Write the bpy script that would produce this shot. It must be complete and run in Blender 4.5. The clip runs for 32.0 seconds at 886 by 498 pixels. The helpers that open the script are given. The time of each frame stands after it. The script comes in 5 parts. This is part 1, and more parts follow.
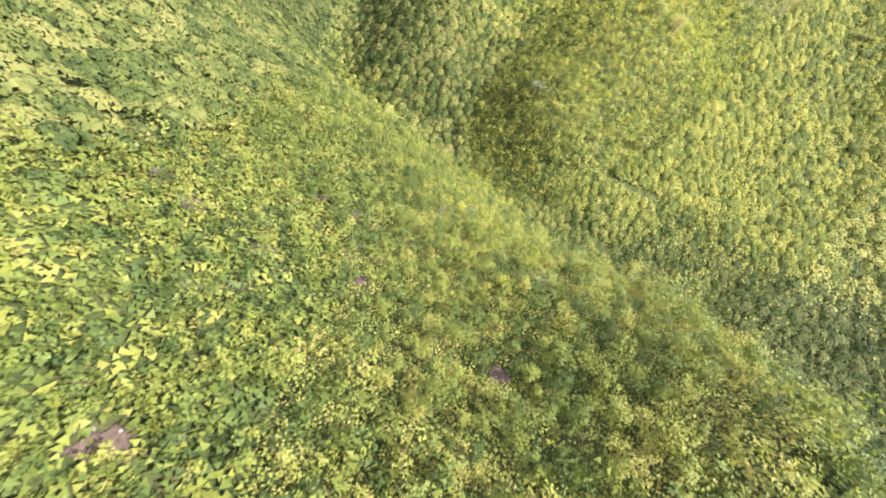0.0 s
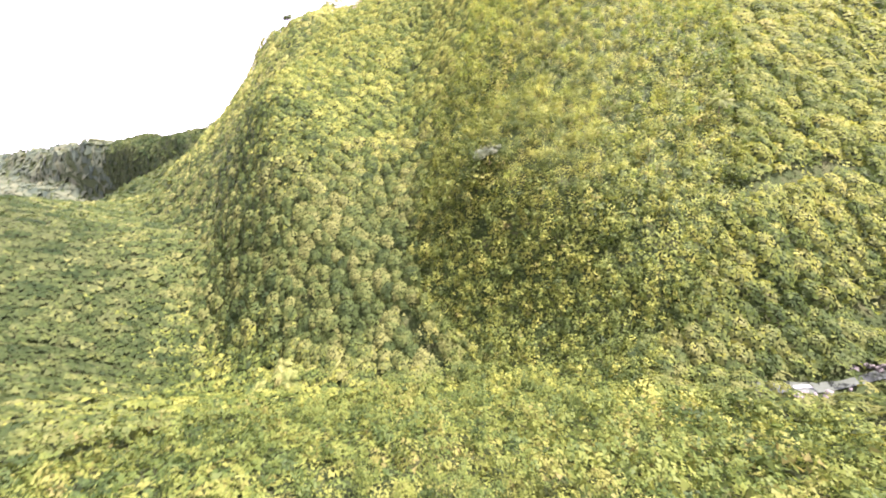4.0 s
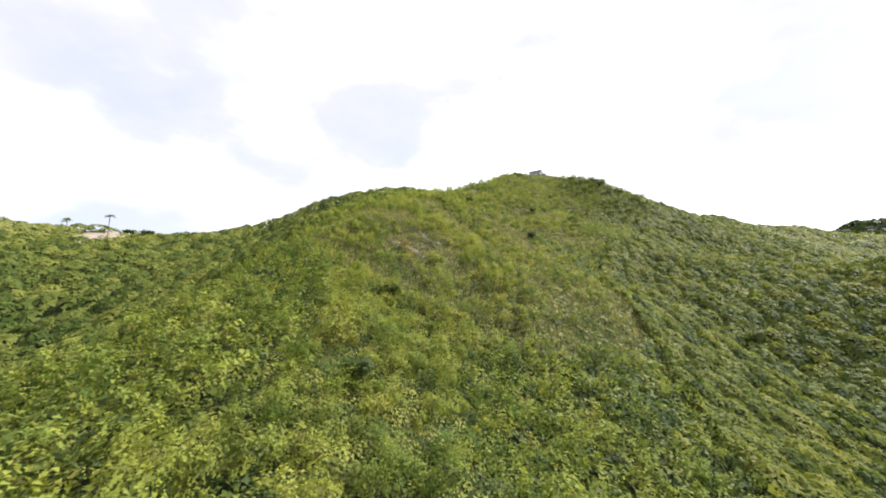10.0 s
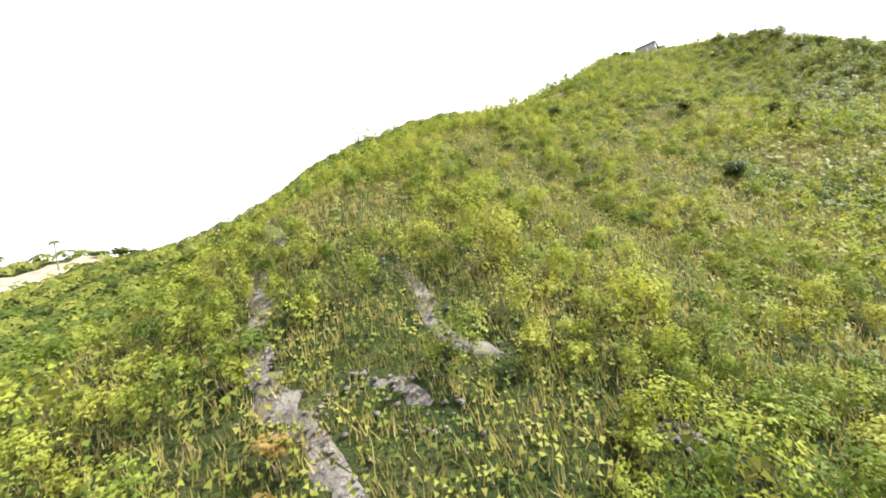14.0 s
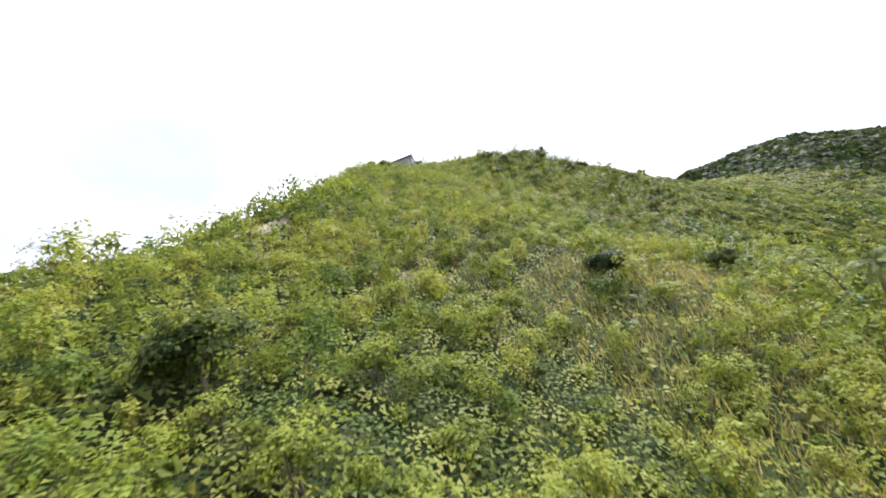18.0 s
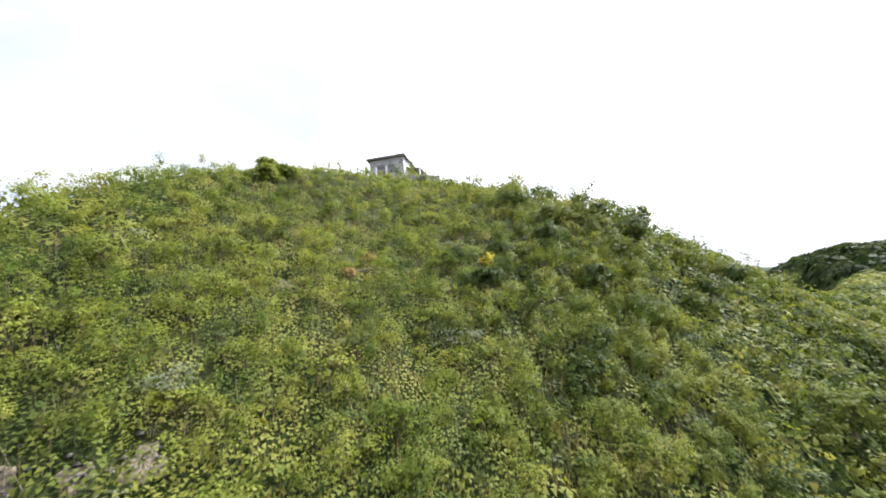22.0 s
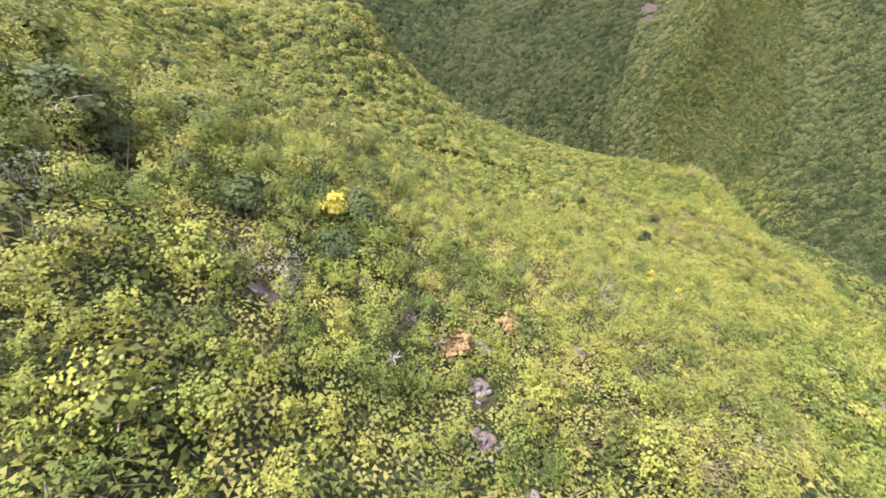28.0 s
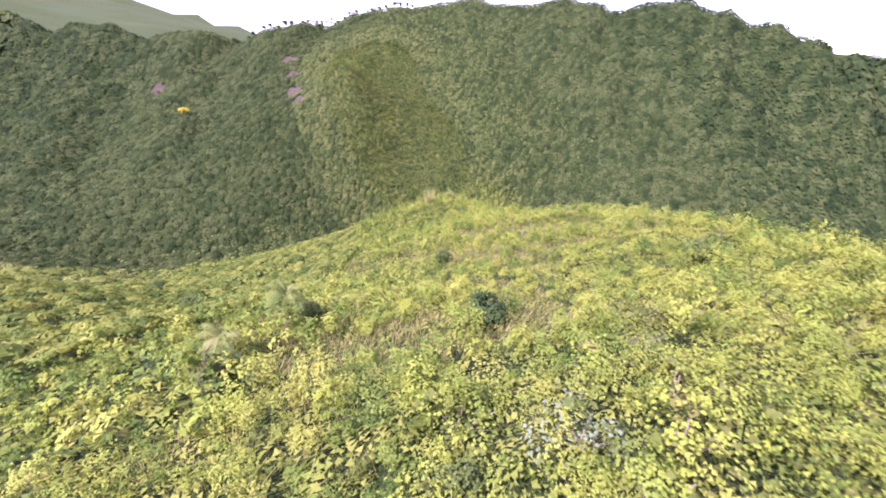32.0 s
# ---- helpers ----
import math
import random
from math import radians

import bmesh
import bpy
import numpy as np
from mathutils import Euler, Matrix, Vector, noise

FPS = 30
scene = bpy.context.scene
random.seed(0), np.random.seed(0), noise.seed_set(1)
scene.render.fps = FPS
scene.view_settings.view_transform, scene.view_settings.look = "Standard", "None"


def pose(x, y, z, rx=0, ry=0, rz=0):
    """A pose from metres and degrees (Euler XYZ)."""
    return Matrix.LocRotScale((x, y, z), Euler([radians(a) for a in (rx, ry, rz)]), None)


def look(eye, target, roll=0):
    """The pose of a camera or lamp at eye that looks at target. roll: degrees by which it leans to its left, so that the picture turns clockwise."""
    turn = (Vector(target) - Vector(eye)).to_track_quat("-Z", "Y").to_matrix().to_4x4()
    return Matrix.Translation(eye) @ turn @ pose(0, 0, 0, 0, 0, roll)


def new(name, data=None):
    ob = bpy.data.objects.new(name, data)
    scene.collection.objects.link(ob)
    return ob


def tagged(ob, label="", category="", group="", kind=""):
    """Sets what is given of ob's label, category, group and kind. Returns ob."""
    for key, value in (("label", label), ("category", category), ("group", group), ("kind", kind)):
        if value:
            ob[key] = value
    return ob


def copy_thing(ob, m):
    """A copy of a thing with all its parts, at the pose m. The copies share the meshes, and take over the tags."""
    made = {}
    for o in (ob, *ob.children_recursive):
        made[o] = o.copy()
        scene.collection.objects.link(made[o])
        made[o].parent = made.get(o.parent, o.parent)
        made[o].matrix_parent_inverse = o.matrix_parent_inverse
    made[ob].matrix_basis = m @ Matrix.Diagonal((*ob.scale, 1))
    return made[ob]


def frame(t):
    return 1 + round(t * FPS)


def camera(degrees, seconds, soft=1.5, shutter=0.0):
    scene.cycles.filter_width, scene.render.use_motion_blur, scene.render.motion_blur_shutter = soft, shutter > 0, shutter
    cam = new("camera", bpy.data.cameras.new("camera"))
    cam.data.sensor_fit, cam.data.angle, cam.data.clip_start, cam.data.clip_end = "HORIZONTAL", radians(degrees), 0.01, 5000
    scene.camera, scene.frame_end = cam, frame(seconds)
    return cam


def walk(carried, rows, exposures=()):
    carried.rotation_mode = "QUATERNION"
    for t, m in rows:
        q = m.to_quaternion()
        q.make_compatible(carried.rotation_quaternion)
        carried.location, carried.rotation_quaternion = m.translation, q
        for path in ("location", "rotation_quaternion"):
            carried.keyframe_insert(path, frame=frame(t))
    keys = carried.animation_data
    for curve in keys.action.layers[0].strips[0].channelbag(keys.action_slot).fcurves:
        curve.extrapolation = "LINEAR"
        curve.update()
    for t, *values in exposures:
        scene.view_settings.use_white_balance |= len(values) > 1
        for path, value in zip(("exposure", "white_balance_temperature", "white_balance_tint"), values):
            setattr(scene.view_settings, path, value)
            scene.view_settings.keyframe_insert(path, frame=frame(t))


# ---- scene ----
cam = camera(97.0, 32.0, soft=1.8, shutter=0.1)
PATH = [
    (0, (76.93, -102.11, 118.64), (72.96, -97.22, 110.88), 14.1),
    (0.5, (74.39, -91.49, 111.26), (69.83, -85.85, 104.38), 11.3),
    (1, (70.85, -82.01, 104.62), (65.74, -76.07, 98.40), 9.9),
    (1.5, (65.53, -74.87, 98.12), (59.52, -70.17, 91.67), 10.7),
    (2, (62.63, -67.12, 92.47), (55.55, -65.23, 85.67), 11.2),
    (2.5, (58.36, -60.29, 86.44), (50.85, -59.25, 79.92), 8.7),
    (3, (51.01, -54.20, 79.68), (43.34, -51.47, 73.87), -2.5),
    (3.5, (41.36, -47.84, 71.96), (34.34, -42.90, 66.83), -14.4),
    (4, (33.71, -41.30, 65.75), (27.99, -34.30, 61.48), -24.7),
    (4.5, (27.85, -34.79, 62.48), (23.50, -26.15, 59.94), -29.7),
    (6.5, (13.71, 5.24, 54.52), (12.17, 15.12, 54.58), -17.9),
    (7, (13.80, 18.15, 56.08), (12.00, 27.98, 56.47), -10.2),
    (7.5, (14.35, 30.17, 58.74), (12.25, 39.90, 59.62), -5.2),
    (8, (14.29, 40.90, 61.85), (11.99, 50.57, 63.00), -2.8),
    (8.5, (14.36, 52.37, 65.07), (12.02, 62.04, 66.04), -2.7),
    (9, (14.39, 62.15, 68.58), (12.05, 71.81, 69.74), -2.8),
    (9.5, (14.82, 71.62, 72.32), (12.47, 81.23, 73.79), -2.9),
    (10, (14.93, 80.35, 75.35), (12.56, 89.94, 76.86), -3.1),
    (10.5, (14.89, 88.51, 78.93), (12.47, 98.09, 80.46), -3.1),
    (11, (14.87, 96.65, 82.82), (12.39, 106.22, 84.32), -3.2),
    (11.5, (12.36, 105.89, 85.80), (9.06, 115.29, 86.65), -1.6),
    (12, (9.41, 114.48, 87.97), (4.93, 123.42, 88.15), 1.3),
    (12.5, (7.54, 121.22, 89.69), (2.24, 129.70, 89.56), 1.1),
    (13, (5.87, 128.41, 91.25), (0.83, 137.04, 91.18), -4.7),
    (13.5, (4.05, 135.26, 92.50), (-0.68, 144.07, 92.43), -9.2),
    (14, (2.17, 141.62, 93.50), (-2.38, 150.53, 93.52), -11.5),
    (14.5, (1.00, 147.33, 94.57), (-2.98, 156.49, 95.07), -18.1),
    (15, (-2.45, 158.62, 96.54), (-5.64, 168.07, 97.36), -21.2),
    (15.5, (-3.92, 166.62, 98.15), (-6.32, 176.21, 99.63), -21.5),
    (17.5, (-4.48, 200.13, 111.10), (-3.29, 209.96, 112.46), -25.0),
    (18, (-2.09, 208.18, 114.48), (-0.45, 217.99, 115.50), -20.7),
    (18.5, (0.38, 214.92, 117.57), (1.86, 224.77, 118.49), -17.3),
    (19, (4.13, 222.26, 120.44), (5.93, 232.06, 121.28), -15.8),
    (19.5, (8.10, 229.14, 123.37), (10.13, 238.91, 124.09), -14.6),
    (20, (12.19, 235.85, 125.82), (14.29, 245.60, 126.54), -14.3),
    (20.5, (16.08, 241.99, 128.14), (18.11, 251.75, 128.86), -13.3),
    (21, (20.15, 248.90, 130.53), (21.74, 258.74, 131.34), -9.8),
    (21.5, (24.21, 254.71, 133.09), (25.10, 264.63, 133.98), -7.1),
    (22, (28.04, 262.31, 135.76), (27.87, 272.26, 136.72), -4.8),
    (22.5, (31.24, 268.45, 138.09), (29.62, 278.28, 138.99), -0.6),
    (23, (34.15, 273.96, 140.17), (31.01, 283.40, 141.19), 3.3),
    (23.5, (35.48, 279.97, 142.53), (30.81, 288.77, 143.43), 8.5),
    (24, (35.95, 285.57, 144.72), (29.63, 293.28, 145.39), 11.0),
    (24.5, (35.96, 290.44, 147.19), (28.30, 296.86, 147.64), 12.5),
    (25, (35.39, 294.62, 150.83), (26.64, 299.46, 150.77), 13.8),
    (25.5, (29.80, 300.11, 153.41), (19.95, 301.35, 152.20), 18.0),
    (26, (25.39, 302.97, 155.82), (16.28, 300.06, 152.91), 22.8),
    (26.5, (19.69, 304.25, 156.87), (13.79, 297.89, 151.89), 26.6),
    (28.5, (21.95, 306.72, 154.91), (24.39, 301.53, 146.72), 35.0),
    (29, (22.51, 298.44, 150.03), (24.51, 292.43, 142.29), 25.1),
    (29.5, (21.39, 286.41, 143.69), (22.13, 279.30, 136.71), 13.5),
    (30, (21.81, 279.23, 138.89), (20.34, 271.54, 132.66), 3.1),
    (30.5, (22.49, 275.18, 136.11), (18.52, 267.55, 131.01), -6.0),
    (31, (22.50, 271.20, 134.41), (18.46, 263.31, 129.77), -3.9),
    (31.5, (22.05, 264.40, 131.13), (18.97, 255.93, 126.81), 5.2),
    (32, (20.94, 258.73, 127.79), (19.82, 249.90, 123.24), 16.3),
]
walk(cam, [(t, look(eye, target, roll)) for t, eye, target, roll in PATH],
     exposures=[(0, 2.8, 6450, 26), (2.5, 2.8, 6400, 32), (4.5, 2.9, 6100, 42), (7, 2.4, 6000, 14), (9, 1.6, 6200, 13), (10, 1.3, 6200, 13),
                (12, 1.1, 6300, 12), (14, 1.95, 6500, 10), (15.5, 1.95, 6400, 10), (18, 1.45, 5900, 14), (23, 1.5, 6200, 10), (25, 1.55, 6600, 14),
                (26, 1.65, 6650, 17), (28.5, 2.1, 5600, 50), (30, 2.1, 5500, 60), (32, 2.15, 5550, 50)])

# ---------------------------------------------------------------- light
SUN_AZ, SUN_EL = 58.0, 44.0   # degrees east of north, degrees up
sun_dir = Vector((math.sin(radians(SUN_AZ)) * math.cos(radians(SUN_EL)),
                  math.cos(radians(SUN_AZ)) * math.cos(radians(SUN_EL)), math.sin(radians(SUN_EL))))
sun = new("sun", bpy.data.lights.new("sun", "SUN"))
sun.data.energy, sun.data.angle, sun.data.color = 4.8, radians(1.5), (1.0, 0.95, 0.85)
sun.matrix_world = look(sun_dir * 600, (0, 0, 0))

world = bpy.data.worlds.new("world")
scene.world = world
world.use_nodes = True
wn, wl = world.node_tree.nodes, world.node_tree.links
wn.clear()
w_out, w_bg = wn.new("ShaderNodeOutputWorld"), wn.new("ShaderNodeBackground")
w_sky, w_co = wn.new("ShaderNodeTexSky"), wn.new("ShaderNodeTexCoord")
w_sky.sky_type, w_sky.sun_disc = "NISHITA", False
w_sky.sun_elevation, w_sky.sun_rotation = radians(SUN_EL), radians(SUN_AZ)
w_map = wn.new("ShaderNodeMapping")
w_map.inputs["Scale"].default_value = (1.0, 1.0, 1.9)
w_noise, w_ramp = wn.new("ShaderNodeTexNoise"), wn.new("ShaderNodeValToRGB")
w_noise.inputs["Scale"].default_value, w_noise.inputs["Detail"].default_value = 2.3, 9.0
w_noise.inputs["Roughness"].default_value = 0.55
w_ramp.color_ramp.elements[0].position, w_ramp.color_ramp.elements[1].position = 0.28, 0.48
w_ramp.color_ramp.elements[0].color = (0.72, 0.72, 0.72, 1)
w_noise2, w_ramp2 = wn.new("ShaderNodeTexNoise"), wn.new("ShaderNodeValToRGB")
w_noise2.inputs["Scale"].default_value, w_noise2.inputs["Detail"].default_value = 2.2, 5.0
w_ramp2.color_ramp.elements[0].position, w_ramp2.color_ramp.elements[1].position = 0.39, 0.70
w_ramp2.color_ramp.interpolation = "EASE"
w_ramp2.color_ramp.elements[0].color = (3.7, 3.7, 4.1, 1)
w_ramp2.color_ramp.elements[1].color = (10.5, 10.5, 10.6, 1)
w_mix = wn.new("ShaderNodeMix")
w_mix.data_type = "RGBA"
w_bg.inputs["Strength"].default_value = 0.105
wl.new(w_co.outputs["Generated"], w_map.inputs["Vector"])
wl.new(w_map.outputs["Vector"], w_noise.inputs["Vector"])
wl.new(w_map.outputs["Vector"], w_noise2.inputs["Vector"])
wl.new(w_noise.outputs["Fac"], w_ramp.inputs["Fac"])
wl.new(w_noise2.outputs["Fac"], w_ramp2.inputs["Fac"])
wl.new(w_ramp.outputs["Color"], w_mix.inputs["Factor"])
wl.new(w_sky.outputs["Color"], w_mix.inputs["A"])
wl.new(w_ramp2.outputs["Color"], w_mix.inputs["B"])
wl.new(w_mix.outputs["Result"], w_bg.inputs["Color"])
wl.new(w_bg.outputs["Background"], w_out.inputs["Surface"])

# ---------------------------------------------------------------- materials


def mat_nodes(name, rough=0.8):
    m = bpy.data.materials.new(name)
    m.use_nodes = True
    nt = m.node_tree
    p = nt.nodes["Principled BSDF"]
    p.inputs["Roughness"].default_value = rough
    return m, nt, p


def ramp_of(nt, fac, stops):
    r = nt.nodes.new("ShaderNodeValToRGB")
    e = r.color_ramp.elements
    while len(e) < len(stops):
        e.new(0.5)
    for n, (pos, col) in enumerate(stops):
        e[n].position, e[n].color = pos, (*col, 1)
    nt.links.new(fac, r.inputs["Fac"])
    return r.outputs["Color"]


def noise_of(nt, scale, detail=4.0, rough=0.55, co="Object"):
    c, n = nt.nodes.new("ShaderNodeTexCoord"), nt.nodes.new("ShaderNodeTexNoise")
    n.inputs["Scale"].default_value, n.inputs["Detail"].default_value = scale, detail
    n.inputs["Roughness"].default_value = rough
    if co == "World":
        g = nt.nodes.new("ShaderNodeNewGeometry")
        nt.links.new(g.outputs["Position"], n.inputs["Vector"])
    else:
        nt.links.new(c.outputs[co], n.inputs["Vector"])
    return n.outputs["Fac"]


def mixed(nt, fac, a, b, blend="MIX"):
    m = nt.nodes.new("ShaderNodeMix")
    m.data_type, m.blend_type = "RGBA", blend
    for key, v in (("Factor", fac), ("A", a), ("B", b)):
        if isinstance(v, (int, float)):
            m.inputs[key].default_value = v
        elif isinstance(v, tuple):
            m.inputs[key].default_value = (*v, 1)
        else:
            nt.links.new(v, m.inputs[key])
    return m.outputs["Result"]


def bump_of(nt, p, fac, strength=0.4, distance=0.05):
    b = nt.nodes.new("ShaderNodeBump")
    b.inputs["Strength"].default_value, b.inputs["Distance"].default_value = strength, distance
    nt.links.new(fac, b.inputs["Height"])
    nt.links.new(b.outputs["Normal"], p.inputs["Normal"])


def surface(name, stops, scale, rough=0.8, fine=None, bump=0.4, distance=0.05, metal=0.0, co="Object"):
    """A two-scale procedural surface: broad tone from the stops, fine grain over it."""
    m, nt, p = mat_nodes(name, rough)
    p.inputs["Metallic"].default_value = metal
    p.inputs["Specular IOR Level"].default_value = 0.5 if rough < 0.9 else 0.12
    broad = ramp_of(nt, noise_of(nt, scale, 5, co=co), stops)
    grain = noise_of(nt, fine or scale * 9, 6, 0.65, co=co)
    shade = ramp_of(nt, grain, [(0.3, (0.72, 0.72, 0.72)), (0.72, (1.18, 1.18, 1.18))])
    nt.links.new(mixed(nt, 1.0, broad, shade, "MULTIPLY"), p.inputs["Base Color"])
    bump_of(nt, p, grain, bump, distance)
    return m


def foliage(name, stops, patch=0.07, leafy=0.06, rough=0.6, gloss=0.12):
    """Leaves: colour by stand, by plant and by leaf, with light coming through them."""
    m, nt, p = mat_nodes(name, rough)
    p.inputs["Specular IOR Level"].default_value = gloss
    geo, info = nt.nodes.new("ShaderNodeNewGeometry"), nt.nodes.new("ShaderNodeObjectInfo")
    both = nt.nodes.new("ShaderNodeMath")
    both.operation = "MULTIPLY_ADD"
    nt.links.new(noise_of(nt, patch * 6.5, 3, 0.6, co="World"), both.inputs[0])
    both.inputs[1].default_value = 0.75
    half = nt.nodes.new("ShaderNodeMath")
    half.operation = "MULTIPLY"
    nt.links.new(noise_of(nt, patch, 3, 0.7, co="World"), half.inputs[0])
    half.inputs[1].default_value = 0.55
    nt.links.new(half.outputs[0], both.inputs[2])
    less = nt.nodes.new("ShaderNodeMath")
    less.operation = "SUBTRACT"
    nt.links.new(both.outputs[0], less.inputs[0])
    less.inputs[1].default_value = 0.15
    stand = less.outputs[0]
    own = nt.nodes.new("ShaderNodeMath")
    own.operation = "MULTIPLY_ADD"
    nt.links.new(geo.outputs["Random Per Island"], own.inputs[0])
    own.inputs[1].default_value = leafy
    nt.links.new(stand, own.inputs[2])
    own2 = nt.nodes.new("ShaderNodeMath")
    own2.operation = "MULTIPLY_ADD"
    nt.links.new(info.outputs["Random"], own2.inputs[0])
    own2.inputs[1].default_value = 0.16
    tone, plant = nt.nodes.new("ShaderNodeAttribute"), nt.nodes.new("ShaderNodeMath")
    tone.attribute_name = "tone"
    plant.operation = "ADD"
    nt.links.new(own.outputs[0], plant.inputs[0])
    nt.links.new(tone.outputs["Fac"], plant.inputs[1])
    nt.links.new(plant.outputs[0], own2.inputs[2])
    sub = nt.nodes.new("ShaderNodeMath")
    sub.operation = "SUBTRACT"
    nt.links.new(own2.outputs[0], sub.inputs[0])
    sub.inputs[1].default_value = leafy / 2
    col = ramp_of(nt, sub.outputs[0], stops)
    nt.links.new(col, p.inputs["Base Color"])
    tr, mx = nt.nodes.new("ShaderNodeBsdfTranslucent"), nt.nodes.new("ShaderNodeMixShader")
    nt.links.new(mixed(nt, 1.0, col, (1.20, 1.15, 0.85), "MULTIPLY"), tr.inputs["Color"])
    mx.inputs[0].default_value = 0.42
    out = nt.nodes["Material Output"]
    nt.links.new(p.outputs[0], mx.inputs[1])
    nt.links.new(tr.outputs[0], mx.inputs[2])
    nt.links.new(mx.outputs[0], out.inputs["Surface"])
    return m


M_GROUND = surface("hill_soil", [(0.28, (0.014, 0.024, 0.007)), (0.50, (0.026, 0.038, 0.010)), (0.66, (0.042, 0.048, 0.017)),
                                 (0.82, (0.075, 0.066, 0.036))], 0.35, 0.95, 3.2, 1.0, 0.35, co="World")
M_LEAF = foliage("shrub_leaves", [(0.20, (0.034, 0.062, 0.012)), (0.38, (0.082, 0.126, 0.020)), (0.54, (0.150, 0.188, 0.030)),
                                  (0.70, (0.210, 0.238, 0.037)), (0.88, (0.238, 0.250, 0.047))])
# the shade inside crowns, put into darker inner leaves
M_INNER_SHADE = foliage("shrub_inner_shade", [(0.3, (0.046, 0.070, 0.016)), (0.6, (0.098, 0.122, 0.027)), (0.8, (0.140, 0.130, 0.045))], gloss=0.05)
M_CANOPY = foliage("slope_leaves", [(0.20, (0.026, 0.044, 0.011)), (0.38, (0.060, 0.086, 0.018)), (0.54, (0.108, 0.130, 0.026)),
                                    (0.70, (0.160, 0.174, 0.036)), (0.88, (0.190, 0.185, 0.050))], gloss=0.06)
M_FAR = foliage("far_canopy", [(0.28, (0.030, 0.046, 0.014)), (0.44, (0.062, 0.086, 0.020)), (0.58, (0.115, 0.138, 0.030)),
                               (0.76, (0.175, 0.182, 0.050))], patch=0.05, gloss=0.06)
# dark leaf colour stands in for cloud shade over the south side
M_CLOUD_SHADE_WOODS = foliage("cloud_shade_woods", [(0.28, (0.012, 0.022, 0.008)), (0.45, (0.021, 0.035, 0.012)), (0.60, (0.035, 0.051, 0.016)),
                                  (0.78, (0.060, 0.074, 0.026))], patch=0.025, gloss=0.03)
# step between the lit leaves and the shade-dark woods, put into the colour
M_VALLEY_SHADE = foliage("valley_side_shade_leaves", [(0.28, (0.019, 0.032, 0.011)), (0.45, (0.040, 0.060, 0.017)), (0.60, (0.072, 0.092, 0.025)),
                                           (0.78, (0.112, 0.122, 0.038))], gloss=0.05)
M_SOUTH = foliage("south_slope_leaves", [(0.22, (0.028, 0.046, 0.011)), (0.38, (0.062, 0.090, 0.020)), (0.53, (0.110, 0.138, 0.027)),
                                         (0.68, (0.168, 0.186, 0.033)), (0.86, (0.205, 0.208, 0.048))])
# shrub leaves darkened: the south side's shade is put into the colour
M_SHOULDER_SHADE = foliage("shoulder_shade_leaves", [(0.22, (0.020, 0.036, 0.010)), (0.38, (0.042, 0.068, 0.016)), (0.53, (0.074, 0.102, 0.021)),
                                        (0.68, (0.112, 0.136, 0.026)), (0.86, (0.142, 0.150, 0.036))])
# distance haze is put into this greyer, bluer leaf colour
M_HAZED_MOUNT = foliage("mountain_forest", [(0.28, (0.030, 0.044, 0.036)), (0.45, (0.045, 0.064, 0.046)), (0.60, (0.070, 0.090, 0.056)),
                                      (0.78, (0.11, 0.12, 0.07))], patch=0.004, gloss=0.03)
M_DARK = foliage("dark_tree_leaves", [(0.3, (0.026, 0.046, 0.016)), (0.5, (0.055, 0.082, 0.024)), (0.75, (0.100, 0.125, 0.036))])
M_PALM = foliage("palm_fronds", [(0.3, (0.062, 0.090, 0.022)), (0.55, (0.125, 0.150, 0.038)), (0.8, (0.20, 0.20, 0.068))])
M_BAMBOO = foliage("bamboo_leaves", [(0.3, (0.13, 0.15, 0.045)), (0.55, (0.23, 0.23, 0.075)), (0.8, (0.31, 0.28, 0.12))])
M_YELLOW = foliage("yellow_flowers", [(0.3, (0.32, 0.27, 0.02)), (0.6, (0.43, 0.37, 0.03)), (0.8, (0.40, 0.36, 0.06))])
M_RUST = foliage("dry_leaves", [(0.3, (0.12, 0.09, 0.03)), (0.55, (0.22, 0.16, 0.05)), (0.8, (0.28, 0.20, 0.09))])
M_PALE = foliage("pale_leaves", [(0.3, (0.08, 0.11, 0.055)), (0.55, (0.14, 0.17, 0.10)), (0.8, (0.21, 0.23, 0.16))])
M_GRASS = foliage("dry_grass", [(0.25, (0.11, 0.12, 0.03)), (0.5, (0.19, 0.18, 0.055)), (0.75, (0.30, 0.25, 0.11))], gloss=0.12)
M_DRYSTEM = foliage("dry_stem_fibre", [(0.25, (0.09, 0.075, 0.045)), (0.5, (0.15, 0.125, 0.08)), (0.75, (0.21, 0.18, 0.12))], gloss=0.08)
M_BARK = surface("bark", [(0.3, (0.10, 0.075, 0.05)), (0.7, (0.22, 0.18, 0.13))], 1.5, 0.9, 14, 0.7, 0.03)
M_DEADWOOD = surface("dead_wood", [(0.3, (0.15, 0.13, 0.105)), (0.7, (0.25, 0.23, 0.19))], 1.5, 0.85, 16, 0.5, 0.02)
M_SAND = surface("cut_earth", [(0.3, (0.16, 0.13, 0.095)), (0.55, (0.245, 0.205, 0.155)), (0.75, (0.32, 0.28, 0.22))], 0.35, 0.95, 2.6, 0.9, 0.2)
M_SOIL = surface("dry_soil", [(0.3, (0.10, 0.082, 0.058)), (0.55, (0.155, 0.13, 0.097)), (0.75, (0.21, 0.185, 0.14))], 0.35, 0.95, 2.6, 0.9, 0.2)
M_ROCK = surface("pale_rock", [(0.3, (0.07, 0.064, 0.058)), (0.5, (0.122, 0.112, 0.103)), (0.75, (0.20, 0.188, 0.172))], 1.4, 0.9, 7, 1.0, 0.14)
